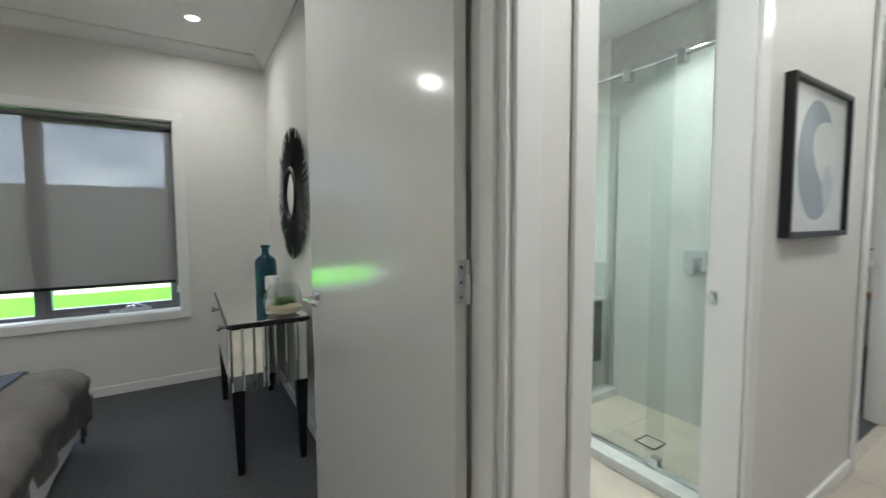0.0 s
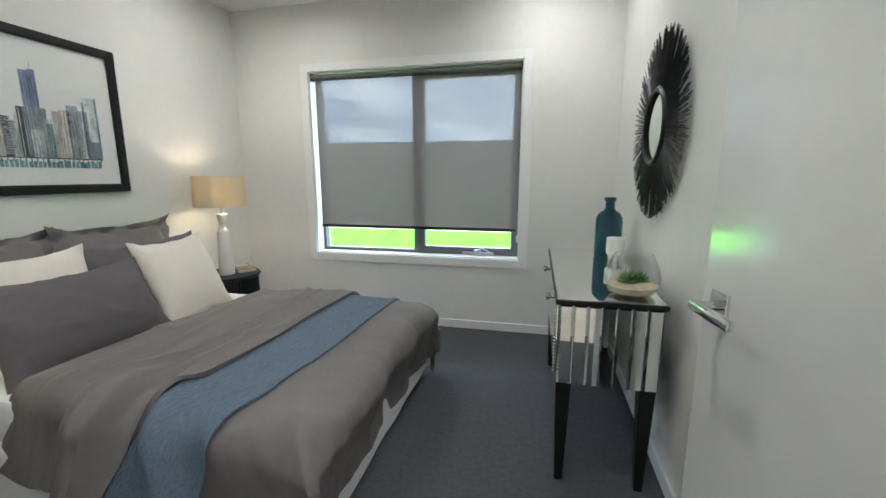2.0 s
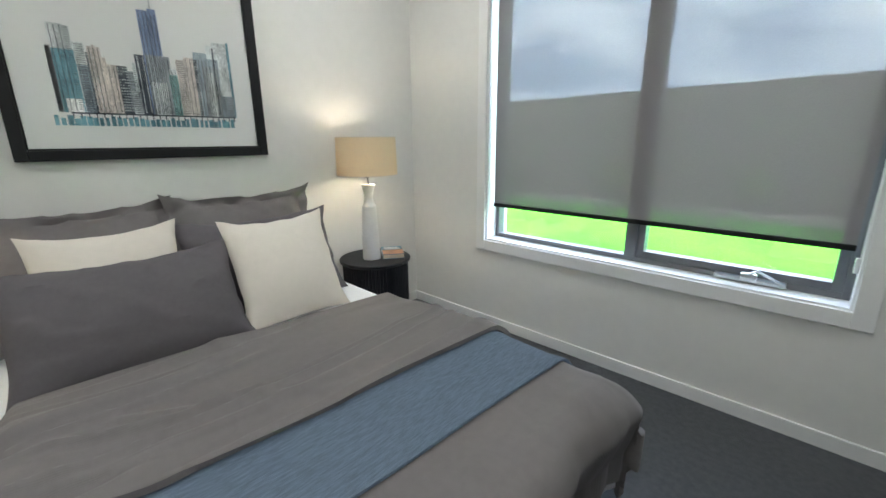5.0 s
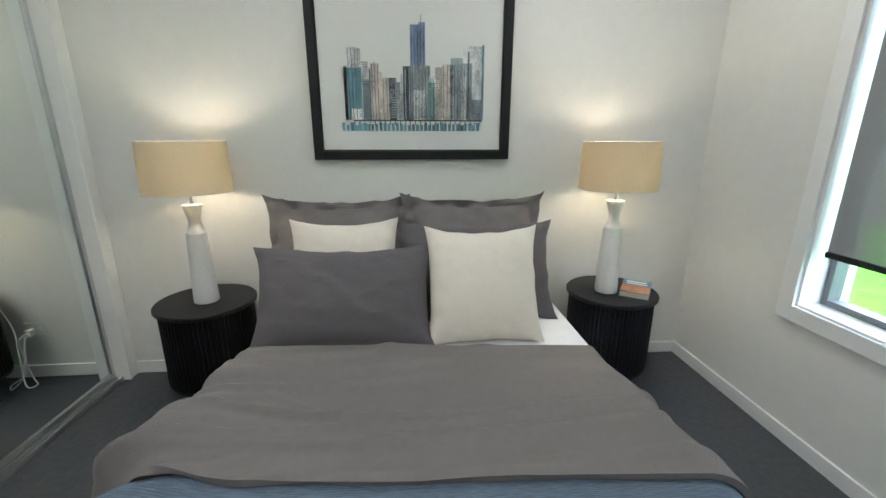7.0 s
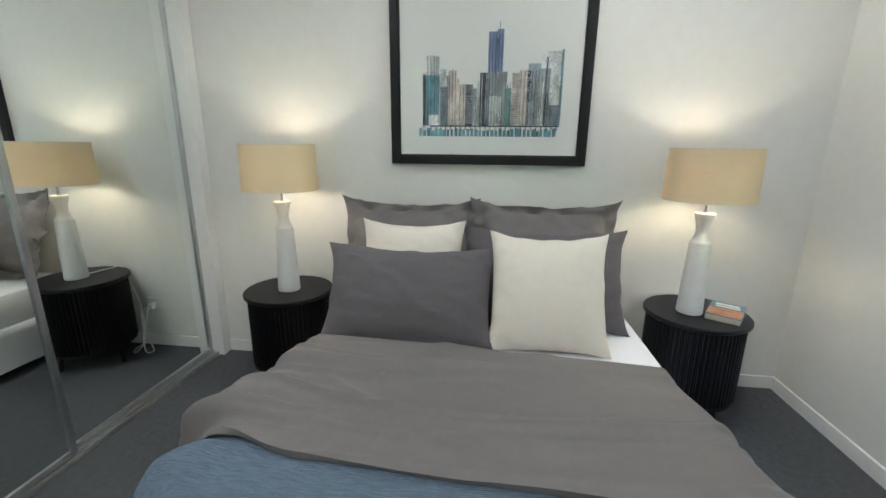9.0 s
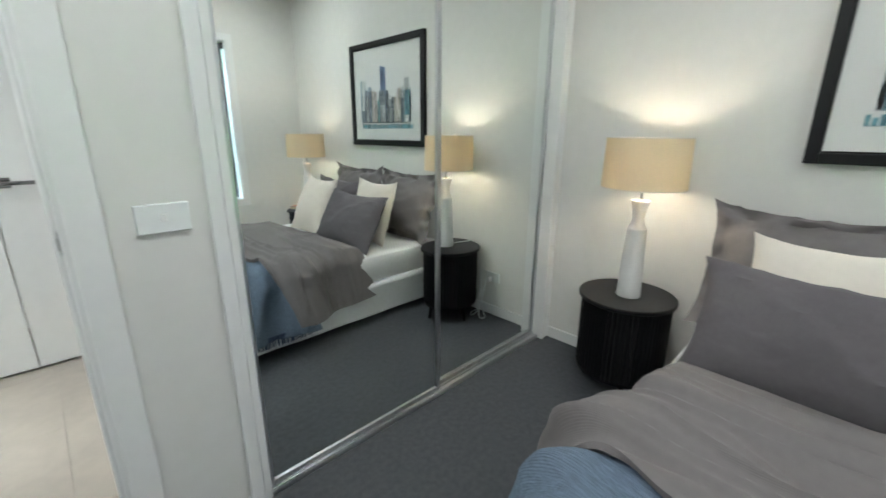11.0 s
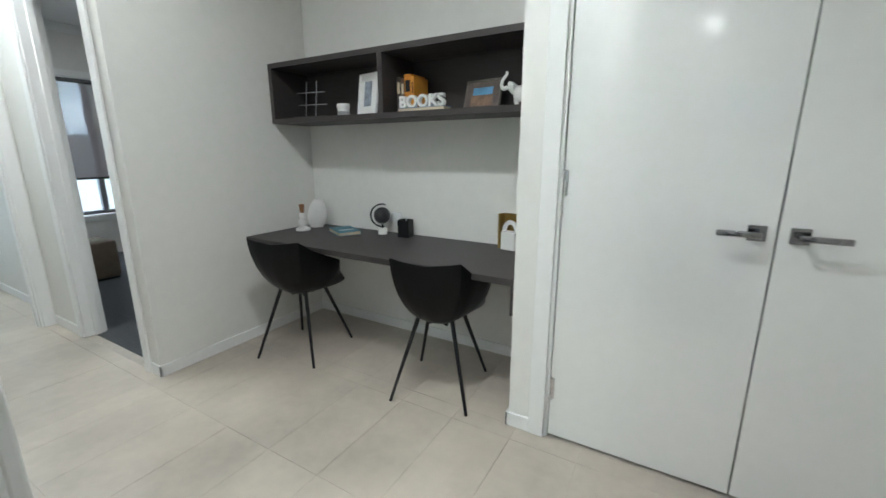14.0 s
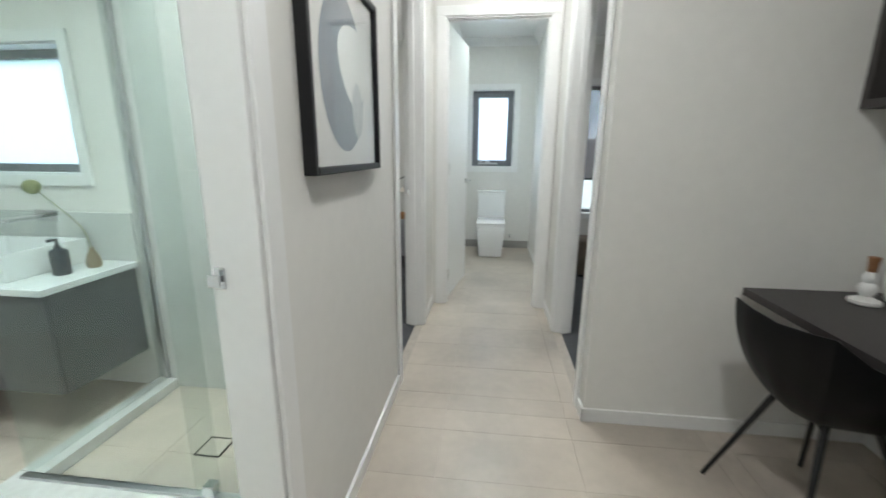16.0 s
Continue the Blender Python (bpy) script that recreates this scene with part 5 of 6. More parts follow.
SAND = mat("pale_sand", (0.62, 0.52, 0.38), 0.95, vary=.25, scale=60, bump=.8, bump_scale=300)
part("sand", lathe([(0, .005), (.080, .014), (.095, .040), (.070, .046), (.03, .050), (0, .047)], 36), SAND, bowl, "pale sand", smooth=True)
SUCC = mat("succulent_green", (0.10, 0.26, 0.07), 0.5, vary=.3, scale=25)
bm = bmesh.new()
for cx, cy, r in ((-.025, -.02, 1.0), (.035, .015, .85), (.0, .035, .7)):
    for k in range(46):
        a, e = random.uniform(0, 2 * math.pi), random.uniform(.15, 1.4)
        L = r * random.uniform(.040, .068)
        d = Vector((math.cos(a) * math.cos(e), math.sin(a) * math.cos(e), math.sin(e)))
        b = Vector((cx, cy, .048))
        sd = d.cross(Vector((0, 0, 1))).normalized() * .005
        up = sd.cross(d).normalized() * .003
        m1 = b + d * L * .4
        v = [bm.verts.new(p) for p in (b, m1 + sd, m1 + up, m1 - sd, m1 - up, b + d * L)]
        for f in ((0, 1, 2), (0, 2, 3), (0, 3, 4), (0, 4, 1), (5, 2, 1), (5, 3, 2), (5, 4, 3), (5, 1, 4)):
            bm.faces.new([v[i] for i in f])
part("succulent", bm, SUCC, bowl, "spiky green succulent")
part("pebble", lathe([(0, .044), (.016, .048), (.020, .056), (.014, .066), (0, .069)], 10, cx=-.02, cy=.05), mat("orange_stone", (0.50, 0.24, 0.11), .7), bowl)

# ---- sunburst mirror ----
sm = thing("sunburst_mirror", pose(0.722, 2.785, 1.482, 0, -90, 0), "round wall mirror with a wide black reed sunburst frame", "mirror")
ring = [(.158, .030), (.154, .042), (.162, .046), (.170, .045), (.179, .034), (.181, .010), (.158, .010), (.158, .030)]
part("ring", lathe(ring, 48), BLACK, sm, "black inner ring", smooth=True)
part("mirror_glass", lathe([(0, .040), (.06, .038), (.12, .033), (.159, .026), (.159, .018), (0, .018)], 48), MIRROR, sm, "convex mirror", smooth=True)
part("backing", lathe([(0, .001), (.235, .001), (.235, .012), (0, .016)], 48), BLACK, sm)
bm = bmesh.new()
for k in range(400):
    a = 2 * math.pi * k / 400 + random.uniform(-.004, .004)
    r1 = (.425, .405, .418, .395)[k % 4] + random.uniform(-.006, .004)
    z0, z1 = .014 + .018 * (k % 3) / 2, random.uniform(.014, .034)
    p, q = Vector((.172 * math.cos(a), .172 * math.sin(a), z0)), Vector((r1 * math.cos(a + random.uniform(-.004, .004)), r1 * math.sin(a), z1))
    tube([p, q], .0027, 5, bm, radius2=.0021)
part("reeds", bm, BLACK, sm, "thin black radiating reeds")


# ---- study things ----
SB, DT = SZ0 + .0325, 0.7255
tray = thing("wire_ornament", pose(2.545, -1.46, SB, 0, 0, 8), "silver wire grid ornament on a dark base", "ornament")
part("base", boxes((-.13, .13, -.05, .05, 0, .018), bevel=.002), LAMINATE, tray)
bm = bmesh.new()
for a, b in (((-.03, .018), (-.055, .245)), ((.055, .018), (.03, .245)), ((-.125, .095), (.105, .095)), ((-.115, .175), (.115, .175))):
    tube([(a[0], 0, a[1]), (b[0], 0, b[1])], .0028, 8, bm)
part("wires", bm, ALU, tray, "thin silver rods")
jar = thing("trinket_jar", pose(2.215, -1.42, SB), "small grey and white lidded jar", "jar")
part("body", lathe([(0, 0), (.036, 0), (.039, .004), (.039, .028), (.036, .032), (0, .032)], 28), mat("grey_glaze", (0.30, 0.30, 0.31), .4), jar, smooth=True)
part("band", lathe([(0, .032), (.037, .032), (.038, .052), (0, .052)], 28), CERAMIC, jar, smooth=True)
part("lid", lathe([(0, .052), (.040, .052), (.041, .056), (.041, .074), (.038, .079), (0, .080)], 28), CERAMIC, jar, smooth=True)


def photo(m, w, h, border, frame_mat, inner, label, mount=0.0):
    t = thing("photo_frame", m, label, "photo frame")
    bm = bmesh.new()
    for r in ((-w / 2, -w / 2 + border, 0, h), (w / 2 - border, w / 2, 0, h), (-w / 2 + border, w / 2 - border, 0, border), (-w / 2 + border, w / 2 - border, h - border, h)):
        box(bm, r[0], r[1], -.008, .008, r[2], r[3], bevel=.002)
    part("frame", bm, frame_mat, t)
    part("mount", boxes((-w / 2 + border, w / 2 - border, -.001, .007, border, h - border)), PAPER if mount else inner, t)
    if mount:
        part("photo", boxes((-w / 2 + border + mount, w / 2 - border - mount, -.0025, -.001, border + mount, h - border - mount * .8)), inner, t)
    part("stand", boxes((-.015, .015, .010, .014, 0, h * .7)), BLACK, t, m=pose(0, 0, 0, -14))
    return t


GREYPH = mat("grey_landscape_photo", (0.24, 0.27, 0.32), .5, vary=.6, scale=25)
ph = photo(pose(2.030, -1.43, SB, -8, 0, 180 - 12), 0.185, 0.255, 0.012, TRIM, GREYPH, "white photo frame with a grey landscape photo", .045)
GILT = mat("antique_bronze", (0.16, 0.14, 0.12), .35, metal=.7, vary=.2, scale=20)
BEACH = mat("blue_beach_photo", (0.10, 0.27, 0.45), .4, vary=.3, scale=12)
pf = photo(pose(1.275, -1.495, SB, -14, 0, 180 - 10), 0.235, 0.168, 0.008, GILT, mat("sand_photo", (0.10, 0.075, 0.06), .4, vary=.4, scale=14), "bronze photo frame with a beach photo")
part("photo", boxes((-.065, .065, -.003, -.0015, .085, .125)), BEACH, pf)
part("photo_sand", boxes((-.075, .07, -.003, -.0015, .025, .083)), mat("red_sand_photo", (0.22, 0.13, 0.08), .4, vary=.5, scale=20), pf)
COVERS = [((0.05, 0.04, 0.035), .205, .030), ((0.10, 0.04, 0.025), .195, .026), ((0.55, 0.20, 0.02), .215, .045), ((0.60, 0.25, 0.03), .20, .020)]
x = 1.790
for k, (c, hh, ww) in enumerate(COVERS):
    b = thing("book", pose(x - ww / 2, -1.50, SB, 0, 0, 0), "upright hardback book with an orange cover" if k > 1 else "upright dark brown hardback book", "book", "books on the shelf")
    cm = mat("book_cover", c, .45, vary=.15, scale=20)
    part("page_block", boxes((-ww / 2 + .003, ww / 2 - .003, -.07, .072, .003, hh - .004)), PAGE, b)
    part("cover", boxes((-ww / 2, -ww / 2 + .003, -.075, .075, 0, hh), (ww / 2 - .003, ww / 2, -.075, .075, 0, hh), (-ww / 2 + .003, ww / 2 - .003, .072, .075, 0, hh), bevel=.0006), cm, b)
    part("spine_label", boxes((-ww / 2 + .006, ww / 2 - .006, .0752, .0758, hh * .55, hh * .85)), PAGE if k < 2 else BLACK, b)
    x -= ww + .001
for k, (c, w) in enumerate((((0.05, 0.13, 0.26), .31),)):
    book(pose(1.575, -1.385, SB, 0, 0, 90), .075, w, .022, mat("flat_book_cover", c, .45), "dark blue book lying flat under white letters" if k == 0 else "grey book lying flat", PAGE)
tx = bpy.data.curves.new("letters", "FONT")
tx.body, tx.size, tx.extrude, tx.bevel_depth, tx.offset, tx.space_character = "BOOKS", 0.090, 0.012, 0.0028, 0.0, 1.03
tmp = new("letters_tmp", tx)
me = bpy.data.meshes.new_from_object(tmp.evaluated_get(bpy.context.evaluated_depsgraph_get()))
bpy.data.objects.remove(tmp)
me.materials.append(CERAMIC)
ob = new("letter_sign", me)
ob.matrix_basis = pose(1.725, -1.368, SB + .0235, 90, 0, 180 - 2)
tagged(ob, "white block letters spelling BOOKS on the shelf", "letter sign")

bm = bmesh.new()
lathe([(0, .035), (.03, .040), (.046, .060), (.050, .085), (.042, .112), (.02, .125), (0, .128)], 20, bm, cx=0, cy=0)
for lx, ly, fx in ((-.025, -.018, -.034), (-.022, .018, -.018), (.025, -.018, .032), (.024, .018, .020)):
    tube([(lx, ly, .07), (lx * 1.1, ly, .035), (fx * 1.1, ly, 0)], .014, 10, bm, radius2=.011)
tube(smooth_line([(.035, 0, .10), (.065, 0, .125), (.080, 0, .128)], 5), .030, 12, bm, radius2=.022)
tube(smooth_line([(.085, 0, .12), (.108, 0, .112), (.120, 0, .135), (.112, 0, .165), (.095, 0, .185), (.088, 0, .200), (.096, 0, .208)], 5), .013, 10, bm, radius2=.005)
for sy in (-1, 1):
    tube([(.055, sy * .018, .135), (.040, sy * .040, .122), (.044, sy * .034, .098)], .012, 8, bm, radius2=.003)
tube([(-.045, 0, .095), (-.062, 0, .07), (-.064, 0, .05)], .004, 6, bm, radius2=.002)
ob = part("elephant_figurine", bm, CERAMIC, smooth=True)
ob.matrix_basis = pose(1.035, -1.475, SB, 0, 0, 12) @ Matrix.Scale(.86, 4)
tagged(ob, "white ceramic elephant figurine with a raised trunk", "figurine")

candle = thing("candlestick", pose(2.620, -1.365, DT), "white turned candlestick with a wooden top", "candlestick")
part("base", lathe([(0, 0), (.048, 0), (.052, .006), (.050, .016), (.030, .024), (.018, .032), (.026, .044), (.031, .060), (.026, .076), (.015, .086), (.020, .096), (.022, .108), (.018, .122), (.014, .13), (0, .13)], 32), CERAMIC, candle, smooth=True)
part("wooden_top", lathe([(0, .13), (.014, .13), (.017, .165), (.020, .188), (.014, .190), (0, .188)], 20), mat("warm_wood", (0.26, 0.12, 0.055), .5, vary=.25, scale=20, stretch=(1, 1, .2)), candle, "wooden cup", smooth=True)
bm = bmesh.new()
n, mm = 120, 20
rows = []
for j in range(mm + 1):
    v = j / mm
    wide = math.sin(math.pi * (.16 + .74 * v)) ** .75
    rows.append([bm.verts.new((.066 * wide * (-1 + 2 * i / n) + .022 * v, -.040 * wide * math.sqrt(max(0, 1 - (-1 + 2 * i / n) ** 2)) - .0045 * math.cos(i * .62) * wide, .205 * v)) for i in range(n + 1)])
for a, b in zip(rows, rows[1:]):
    for i in range(n):
        bm.faces.new((a[i], a[i + 1], b[i + 1], b[i]))
shell(bm, .006)
ob = part("shell_ornament", bm, CERAMIC, smooth=True)
ob.matrix_basis = pose(2.640, -1.515, DT, 0, 0, 225)
tagged(ob, "white ribbed shell ornament on the desk", "ornament")
book(pose(2.29, -1.445, DT, 0, 0, 62), 0.155, 0.235, 0.026, mat("turquoise_cover", (0.05, 0.20, 0.26), .4, vary=.3, scale=14), "thick paperback with a turquoise cover on the desk", PAGE, [(-.055, .05, .02, .045, PAPER)])
globe = thing("desk_globe", pose(2.030, -1.545, DT), "small black desk globe on a white marble base", "globe")
part("base", lathe([(0, 0), (.030, 0), (.031, .004), (.031, .040), (.029, .043), (0, .043)], 28), CERAMIC, globe, "white marble base", smooth=True)
part("ball", lathe([(.057 * math.sin(math.pi * i / 16), .130 - .057 * math.cos(math.pi * i / 16)) for i in range(17)], 32), mat("globe_black", (0.02, 0.02, 0.022), .35, vary=.6, scale=30), globe, smooth=True)
arc = [(.078 * math.sin(a), 0, .130 + .078 * math.cos(a)) for a in [radians(d) for d in range(-20, 205, 15)]]
part("arm", tube([(x, y, z) for x, y, z in arc], .0050, 8), BLACK, globe, m=pose(0, 0, 0, 0, 0, 35), smooth=True)
part("stem", tube([(0, 0, .043), (0, 0, .070)], .006, 8), BLACK, globe)
pot = thing("pen_cup", pose(1.838, -1.550, DT), "square black pen cup", "pen cup")
part("cup", boxes((-.040, .040, -.040, -.036, 0, .115), (-.040, .040, .036, .040, 0, .115), (-.040, -.036, -.036, .036, 0, .115), (.036, .040, -.036, .036, 0, .115), (-.036, .036, -.036, .036, 0, .006), bevel=.0015), BLACK, pot, m=pose(0, 0, 0, 0, 0, 10))
part("pen", tube([(.01, .01, .01), (-.025, .02, .14)], .0035, 8), ALU, pot)
orn = thing("arch_ornament", pose(1.095, -1.555, DT, 0, 0, 170), "brass and white arch ornament on the desk", "ornament")
BRASS = mat("aged_brass", (0.42, 0.29, 0.10), .35, metal=.9, vary=.15, scale=15)
part("brass_plate", boxes((-.075, .075, .028, .036, .0, .205), (-.075, -.060, -.02, .028, 0, .205), (.060, .075, -.02, .028, 0, .205), bevel=.002), BRASS, orn)
part("white_block", boxes((-.045, .045, -.035, .026, 0, .105), bevel=.003), CERAMIC, orn)
arch = [(.040 * math.cos(a), -.004, .105 + .055 * math.sin(a)) for a in [math.pi * i / 12 for i in range(13)]]
part("white_arch", tube(arch, .013, 12), CERAMIC, orn, smooth=True)
part("power_outlet", boxes((1.93, 2.05, -1.640, -1.631, 0.80, 0.87), bevel=.002), PORCELAIN)
tagged(bpy.data.objects["power_outlet"], "white power point above the desk", "power point")

# ---- bathroom ----
shower = thing("shower_screen", pose(0, 0, 0), "frameless sliding glass shower screen with a chrome rail", "shower screen")
part("kerb", boxes((1.955, 2.085, 0.715, 1.93, 0, .055), (2.085, 2.79, 1.82, 1.93, 0, .055), bevel=.003), WTILE, shower, "tiled shower kerb")
part("bottom_track", boxes((2.045, 2.075, 0.718, 1.88, .055, .068), bevel=.002), ALU, shower)
for nm, rr in (("fixed_panel", (2.066, 2.074, 1.06, 1.872, .068, 2.05)), ("sliding_panel", (2.046, 2.054, 0.722, 1.14, .070, 2.05)), ("return_panel", (2.078, 2.79, 1.868, 1.876, .058, 2.05))):
    p = part(nm, boxes(rr), SHOWERGLASS, shower, "clear greenish glass panel")
    p.visible_shadow = False
bm = tube([(2.058, .718, 2.055), (2.058, 1.87, 2.055)], .011, 14)
part("rail", bm, CHROME, shower, "chrome rail", smooth=True)
for y in (.80, 1.02, 1.29, 1.70):
    part("roller_bracket", boxes((2.040, 2.078, y - .022, y + .022, 2.005, 2.075), bevel=.004), CHROME, shower)
part("floor_guide", boxes((2.038, 2.080, 1.07, 1.11, .066, .115), bevel=.003), CHROME, shower)
part("wall_channel", boxes((2.772, 2.791, 1.862, 1.882, .058, 2.05)), ALU, shower)
mx = thing("shower_mixer", pose(2.789, 1.295, 1.045, 0, 0, 0), "chrome square shower mixer on the tiled wall", "shower mixer")
part("plate", boxes((-.012, .0, -.065, .065, -.065, .065), bevel=.004), CHROME, mx)
part("lever", boxes((-.060, -.012, -.022, .022, -.020, .020), (-.065, -.045, -.018, .018, -.085, .02), bevel=.004), CHROME, mx)
dr = thing("floor_drain", pose(2.362, 1.300, 0.0035, 0, 0, 0), "square tile-insert floor drain in the shower", "drain")
part("rim", boxes((-.06, .06, -.06, -.055, 0, .004), (-.06, .06, .055, .06, 0, .004), (-.06, -.055, -.055, .055, 0, .004), (.055, .06, -.055, .055, 0, .004)), BLACK, dr)
part("insert", boxes((-.052, .052, -.052, .052, 0, .003)), TILE, dr)
VAN = mat("charcoal_vanity", (0.075, 0.08, 0.082), .4, vary=.1, scale=6)
van = thing("vanity", pose(0, 0, 0), "wall-hung charcoal vanity with a white stone top", "vanity")
part("cabinet", boxes((2.345, 2.79, 1.965, 3.30, .225, .695), bevel=.002), VAN, van)
for k in range(2):
    part("door", boxes((2.325, 2.343, 1.968 + .666 * k, 2.628 + .666 * k, .23, .69), bevel=.002), VAN, van)
part("benchtop", boxes((2.305, 2.79, 1.945, 3.32, .697, .727), bevel=.002), PORCELAIN, van, "white stone top")
basin = thing("basin", pose(2.56, 2.42, .728), "white rectangular counter basin", "basin")
part("bowl", boxes((-.19, .19, -.24, -.225, 0, .125), (-.19, .19, .225, .24, 0, .125), (-.19, -.175, -.225, .225, 0, .125), (.175, .19, -.225, .225, 0, .125), (-.175, .175, -.225, .225, 0, .03), bevel=.005), PORCELAIN, basin, smooth=True)
tap = thing("basin_tap", pose(2.788, 2.42, .96), "chrome wall basin tap", "tap")
part("spout", boxes((-.20, 0, -.016, .016, -.01, .01), bevel=.004), CHROME, tap)
part("wall_plate", boxes((-.01, 0, -.07, .07, -.03, .03), bevel=.003), CHROME, tap)
part("handle", boxes((-.07, -.01, .035, .055, -.008, .008), bevel=.003), CHROME, tap)
soap = thing("soap_bottle", pose(2.53, 2.09, .728), "dark blue-black soap pump bottle", "soap bottle")
part("body", lathe([(0, 0), (.034, 0), (.036, .004), (.036, .105), (.030, .118), (.014, .124), (.014, .135), (0, .135)], 28), mat("navy_bottle", (0.02, 0.025, 0.035), .3), soap, smooth=True)
part("pump", tube([(0, 0, .13), (0, 0, .165), (-.04, 0, .165)], .007, 8), BLACK, soap)
stem = thing("dried_flower_vase", pose(2.66, 2.06, .728), "small brown vase with one dried flower stem", "vase")
part("vase", lathe([(0, 0), (.028, 0), (.034, .02), (.026, .06), (.012, .085), (.012, .10), (0, .10)], 20), mat("brown_glaze", (0.22, 0.17, 0.10), .4), stem, smooth=True)
part("stalk", tube(smooth_line([(0, 0, .09), (-.01, .02, .2), (-.05, .10, .32), (-.08, .16, .40)], 4), .004, 6), mat("dry_stalk", (0.25, 0.26, 0.16), .8), stem)
part("flower_head", lathe([(.035 * math.sin(math.pi * i / 8), .40 - .035 * math.cos(math.pi * i / 8)) for i in range(9)], 12, cx=-.08, cy=.16), mat("dry_flower", (0.22, 0.24, 0.10), .9, bump=1, bump_scale=150), stem)
sb = part("splashback", boxes((2.786, 2.799, 1.94, 3.48, .73, .98), bevel=.001), WTILE)
tagged(sb, "pale tiled splashback with a metal edge", "splashback", "", "structure")
pull = part("privacy_latch", boxes((1.7115, 1.7155, 0.685, 0.709, 0.995, 1.045), (1.692, 1.7115, 0.692, 0.702, 1.012, 1.028), (1.688, 1.694, 0.683, 0.711, 1.006, 1.034), bevel=.0015), CHROME)
tagged(pull, "small chrome latch on the sliding bathroom door's jamb", "latch", "", "structure")

# ---- toilet room ----
wcs = thing("toilet", pose(6.595, 0.105, 0, 0, 0, 180), "white close-coupled square toilet with its lid down", "toilet")


def tapered(bm, x0, x1, hw, z0, z1, taper, front, bevel=.02):
    tmp = bmesh.new()
    bmesh.ops.create_cube(tmp, size=1)
    for v in tmp.verts:
        up = v.co.z > 0
        v.co = Vector(((x1 + (front if up else 0)) if v.co.x > 0 else x0, (hw if up else hw - taper) * (1 if v.co.y > 0 else -1), z1 if up else z0))
    bmesh.ops.bevel(tmp, geom=list(tmp.edges), offset=bevel, segments=3, profile=.5, affect="EDGES")
    m = bpy.data.meshes.new("tmp")
    tmp.to_mesh(m)
    tmp.free()
    bm.from_mesh(m)
    bpy.data.meshes.remove(m)
    return bm


part("pan", tapered(bmesh.new(), 0.0, .60, .178, 0, .405, .035, .05), PORCELAIN, wcs, smooth=True)
part("cistern", tapered(bmesh.new(), 0.0, .175, .185, .405, .775, .006, 0, .012), PORCELAIN, wcs, smooth=True)
part("cistern_lid", boxes((-.0, .182, -.19, .19, .776, .805), bevel=.008), PORCELAIN, wcs, smooth=True)
part("seat", boxes((.19, .655, -.18, .18, .407, .422), bevel=.007), PORCELAIN, wcs, smooth=True)
part("lid", boxes((.19, .655, -.18, .18, .425, .447), bevel=.009), PORCELAIN, wcs, smooth=True)
part("flush_button", lathe([(0, .805), (.022, .805), (.020, .811), (0, .811)], 20, cx=.09), CHROME, wcs)
cock = thing("stop_tap", pose(6.585, -0.16, .17, 0, 0, 180), "chrome stop tap with a braided hose", "tap")
part("valve", boxes((-.01, .06, -.014, .014, -.014, .014), bevel=.004), CHROME, cock)
part("knob", lathe([(0, 0), (.02, 0), (.02, .018), (0, .018)], 12), CHROME, cock, m=pose(.04, 0, .012))
tagged(part("skirting_tile", boxes((6.585, 6.60, -.417, .62, 0, .10), bevel=.001), mat("grey_skirting_tile", (0.33, 0.32, 0.30), .4, vary=.1)), "grey tile skirting behind the toilet", "skirting", "", "structure")

# ---- further rooms ----
nt = thing("bedside_table", pose(5.55, 1.16, 0), "grey bedside table with two drawers", "bedside table")
GREYP = mat("grey_lacquer", (0.30, 0.31, 0.33), .4, vary=.06)
part("body", boxes((-.2, .2, -.24, .24, .14, .56), bevel=.004), GREYP, nt)
for k in range(2):
    part("drawer", boxes((-.215, -.2, -.225, .225, .16 + .2 * k, .34 + .2 * k), bevel=.004), GREYP, nt)
for sx in (-1, 1):
    for sy in (-1, 1):
        part("leg", tube([(sx * .17, sy * .2, .14), (sx * .17, sy * .2, 0)], .015, 10), BLACK, nt)
ar = thing("desk_lamp", pose(5.6, 1.22, .561), "black jointed lamp with a cream shade", "lamp")
part("base", lathe([(0, 0), (.07, 0), (.07, .012), (0, .016)], 24), BLACK, ar)
part("arm", tube([(0, 0, .01), (0, .02, .40), (-.05, -.16, .48)], .006, 8), BLACK, ar)
part("shade", lathe([(.03, .36), (.09, .30), (.088, .30), (.028, .355)], 24, cx=-.05, cy=-.14), CREAM, ar, smooth=True)
tr = part("wooden_bowl", lathe([(0, 0), (.05, 0), (.08, .03), (.09, .06), (.085, .06), (.07, .03), (0, .012)], 24), mat("orange_wood", (0.45, 0.22, 0.09), .5, vary=.2, scale=15), smooth=True)
tr.matrix_basis = pose(5.45, 1.12, .561)
tagged(tr, "small orange wooden bowl on the bedside table", "bowl")
ot = thing("ottoman", pose(5.45, -1.02, 0), "small brown fabric cube ottoman on the carpet", "ottoman")
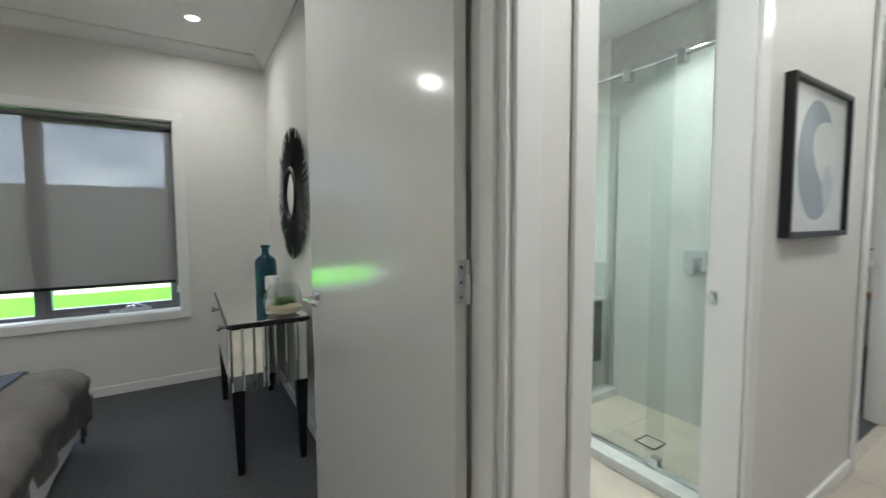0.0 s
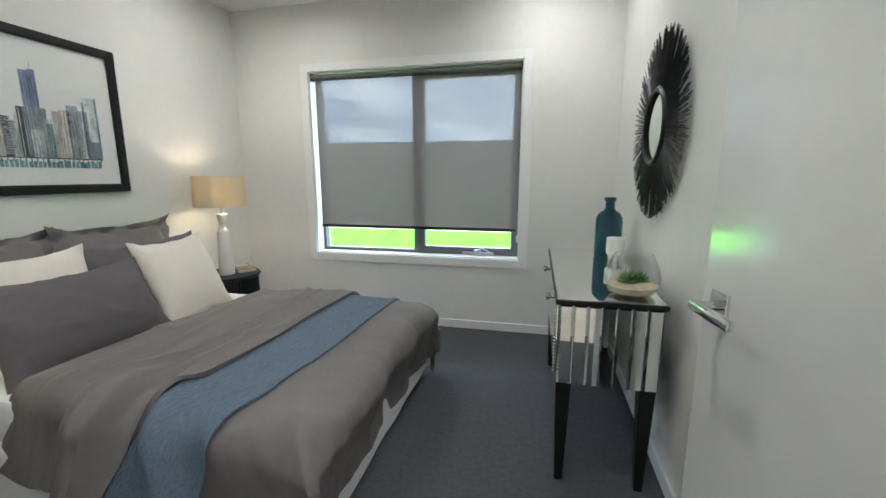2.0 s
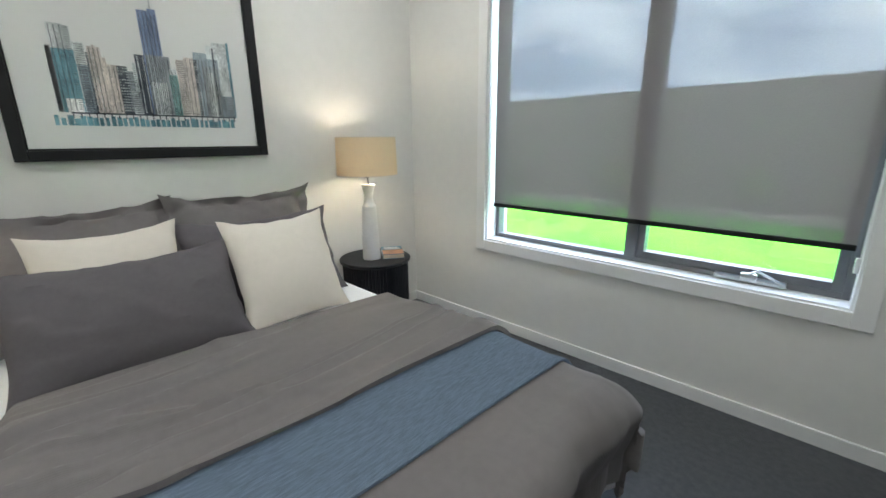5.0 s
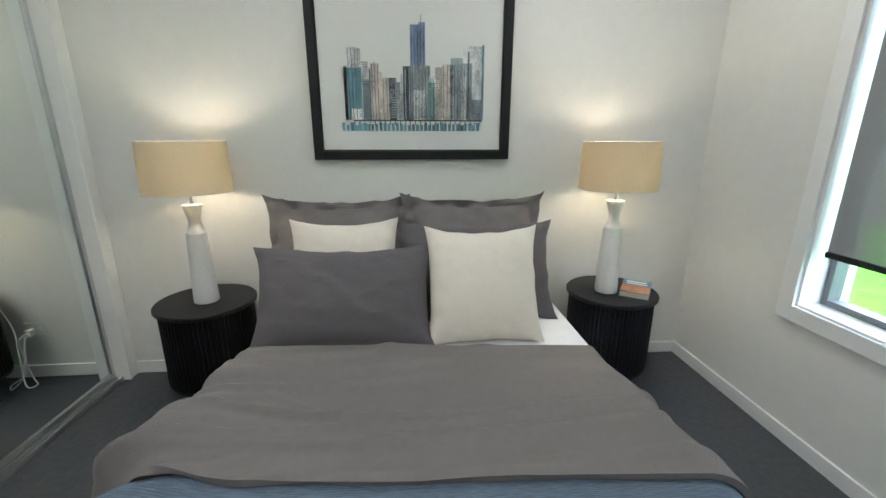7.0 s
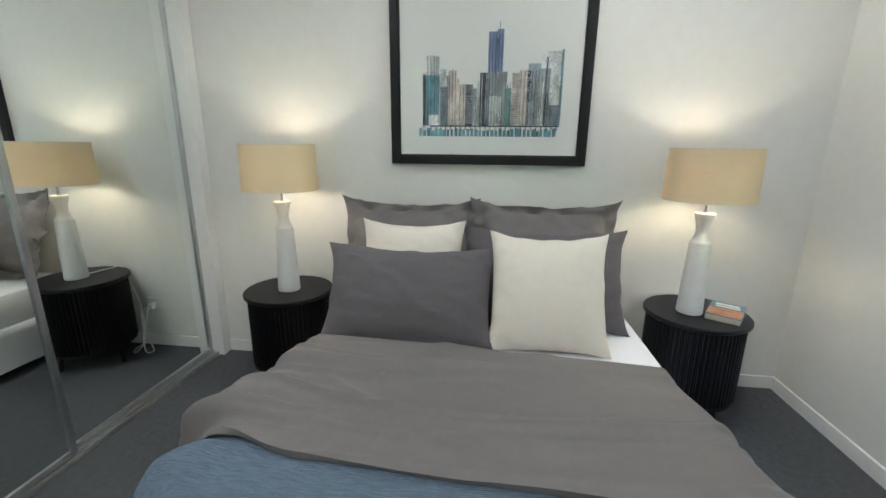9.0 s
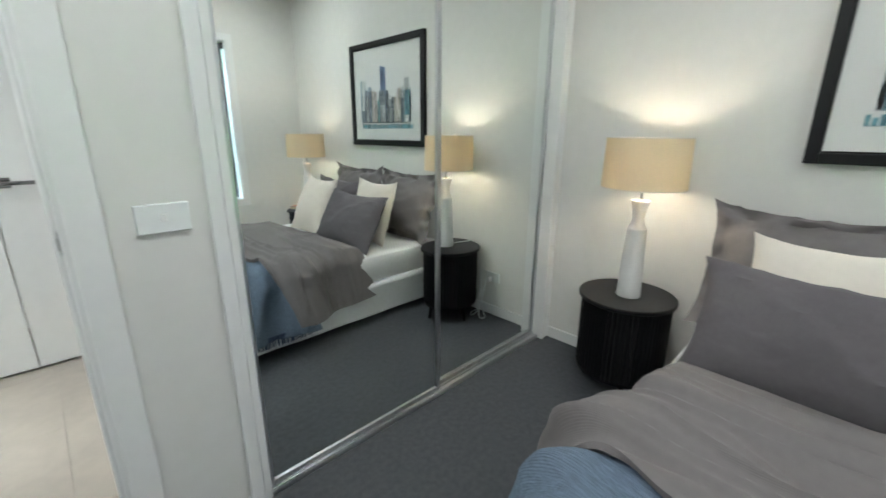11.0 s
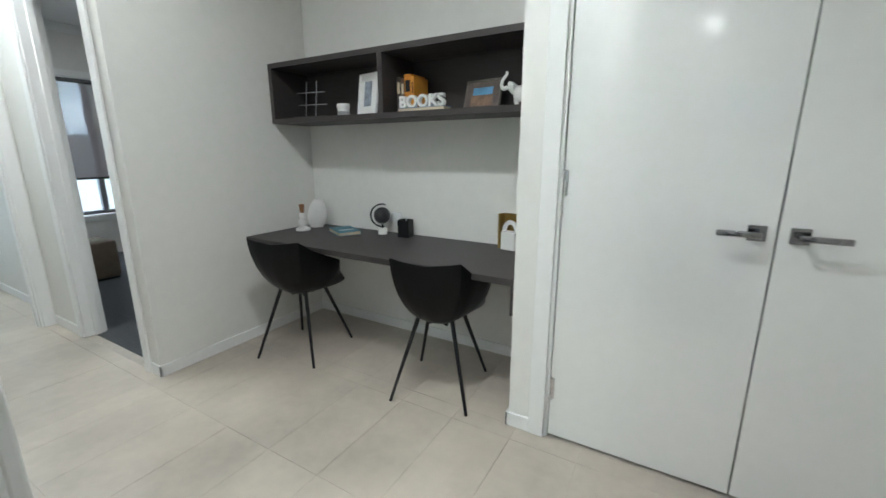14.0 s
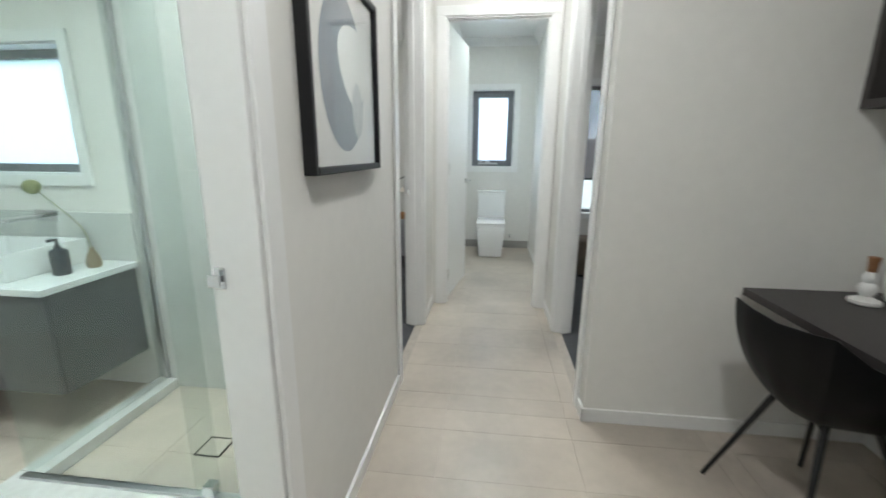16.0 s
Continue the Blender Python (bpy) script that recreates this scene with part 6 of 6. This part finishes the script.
part("cushion", boxes((-.19, .19, -.19, .19, .02, .40), bevel=.03), mat("brown_felt", (0.16, 0.125, 0.095), .9, vary=.15, scale=12, bump=.5, bump_scale=200), ot, smooth=True)
part("plinth", boxes((-.17, .17, -.17, .17, 0, .02)), BLACK, ot)


# ---- floor and wall tiles ----
made = {}


def lay(parent, x0, x1, y0, y1, px, py, sx=0.30, sy=0.60, material=None):
    """Tiles as pieces of their own over a rectangle, cut at its edges; px, py: where a joint runs."""
    k0, k1 = math.floor((x0 - px) / sx), math.ceil((x1 - px) / sx)
    j0, j1 = math.floor((y0 - py) / sy), math.ceil((y1 - py) / sy)
    for k in range(k0, k1):
        for j in range(j0, j1):
            a0, a1 = max(x0, px + k * sx), min(x1, px + (k + 1) * sx)
            b0, b1 = max(y0, py + j * sy), min(y1, py + (j + 1) * sy)
            w, d = round(a1 - a0 - .0012, 4), round(b1 - b0 - .0012, 4)
            if w < .02 or d < .02:
                continue
            if (w, d, material.name) not in made:
                bm = boxes((-w / 2, w / 2, -d / 2, d / 2, -.004, 0.0), bevel=.0004)
                me = bpy.data.meshes.new("tile")
                bm.to_mesh(me)
                bm.free()
                me.materials.append(material)
                made[(w, d, material.name)] = me
            t = new("tile", made[(w, d, material.name)])
            t.parent = parent
            t.location = ((a0 + a1) / 2, (b0 + b1) / 2, random.uniform(-.0003, .0003))


for r in ((-0.95, 2.775, -1.0, 0.60), (0.86, 2.775, -1.64, -1.0), (2.775, 4.30, -0.38, 0.60), (-0.208, 0.66, 0.60, 0.66), (0.925, 1.715, 0.60, 0.715), (4.30, 4.415, -0.282, 0.48), (4.415, 6.60, -0.43, 0.62), (0.84, 1.955, 0.715, 3.50), (2.085, 2.80, 0.715, 1.82), (2.085, 2.80, 1.93, 3.50), (1.955, 2.085, 1.93, 3.50)):
    lay(floor, *r, 0.215, -0.30, material=TILE)
wt = thing("shower_wall_tiles", pose(2.7985, 0, 0, 0, -90, 0), "large pale grey wall tiles in the shower", "wall tiles", "", "structure")
lay(wt, 0.0, 2.62, 0.715, 1.94, 0.0, 1.30, 0.60, 0.60, material=WTILE)
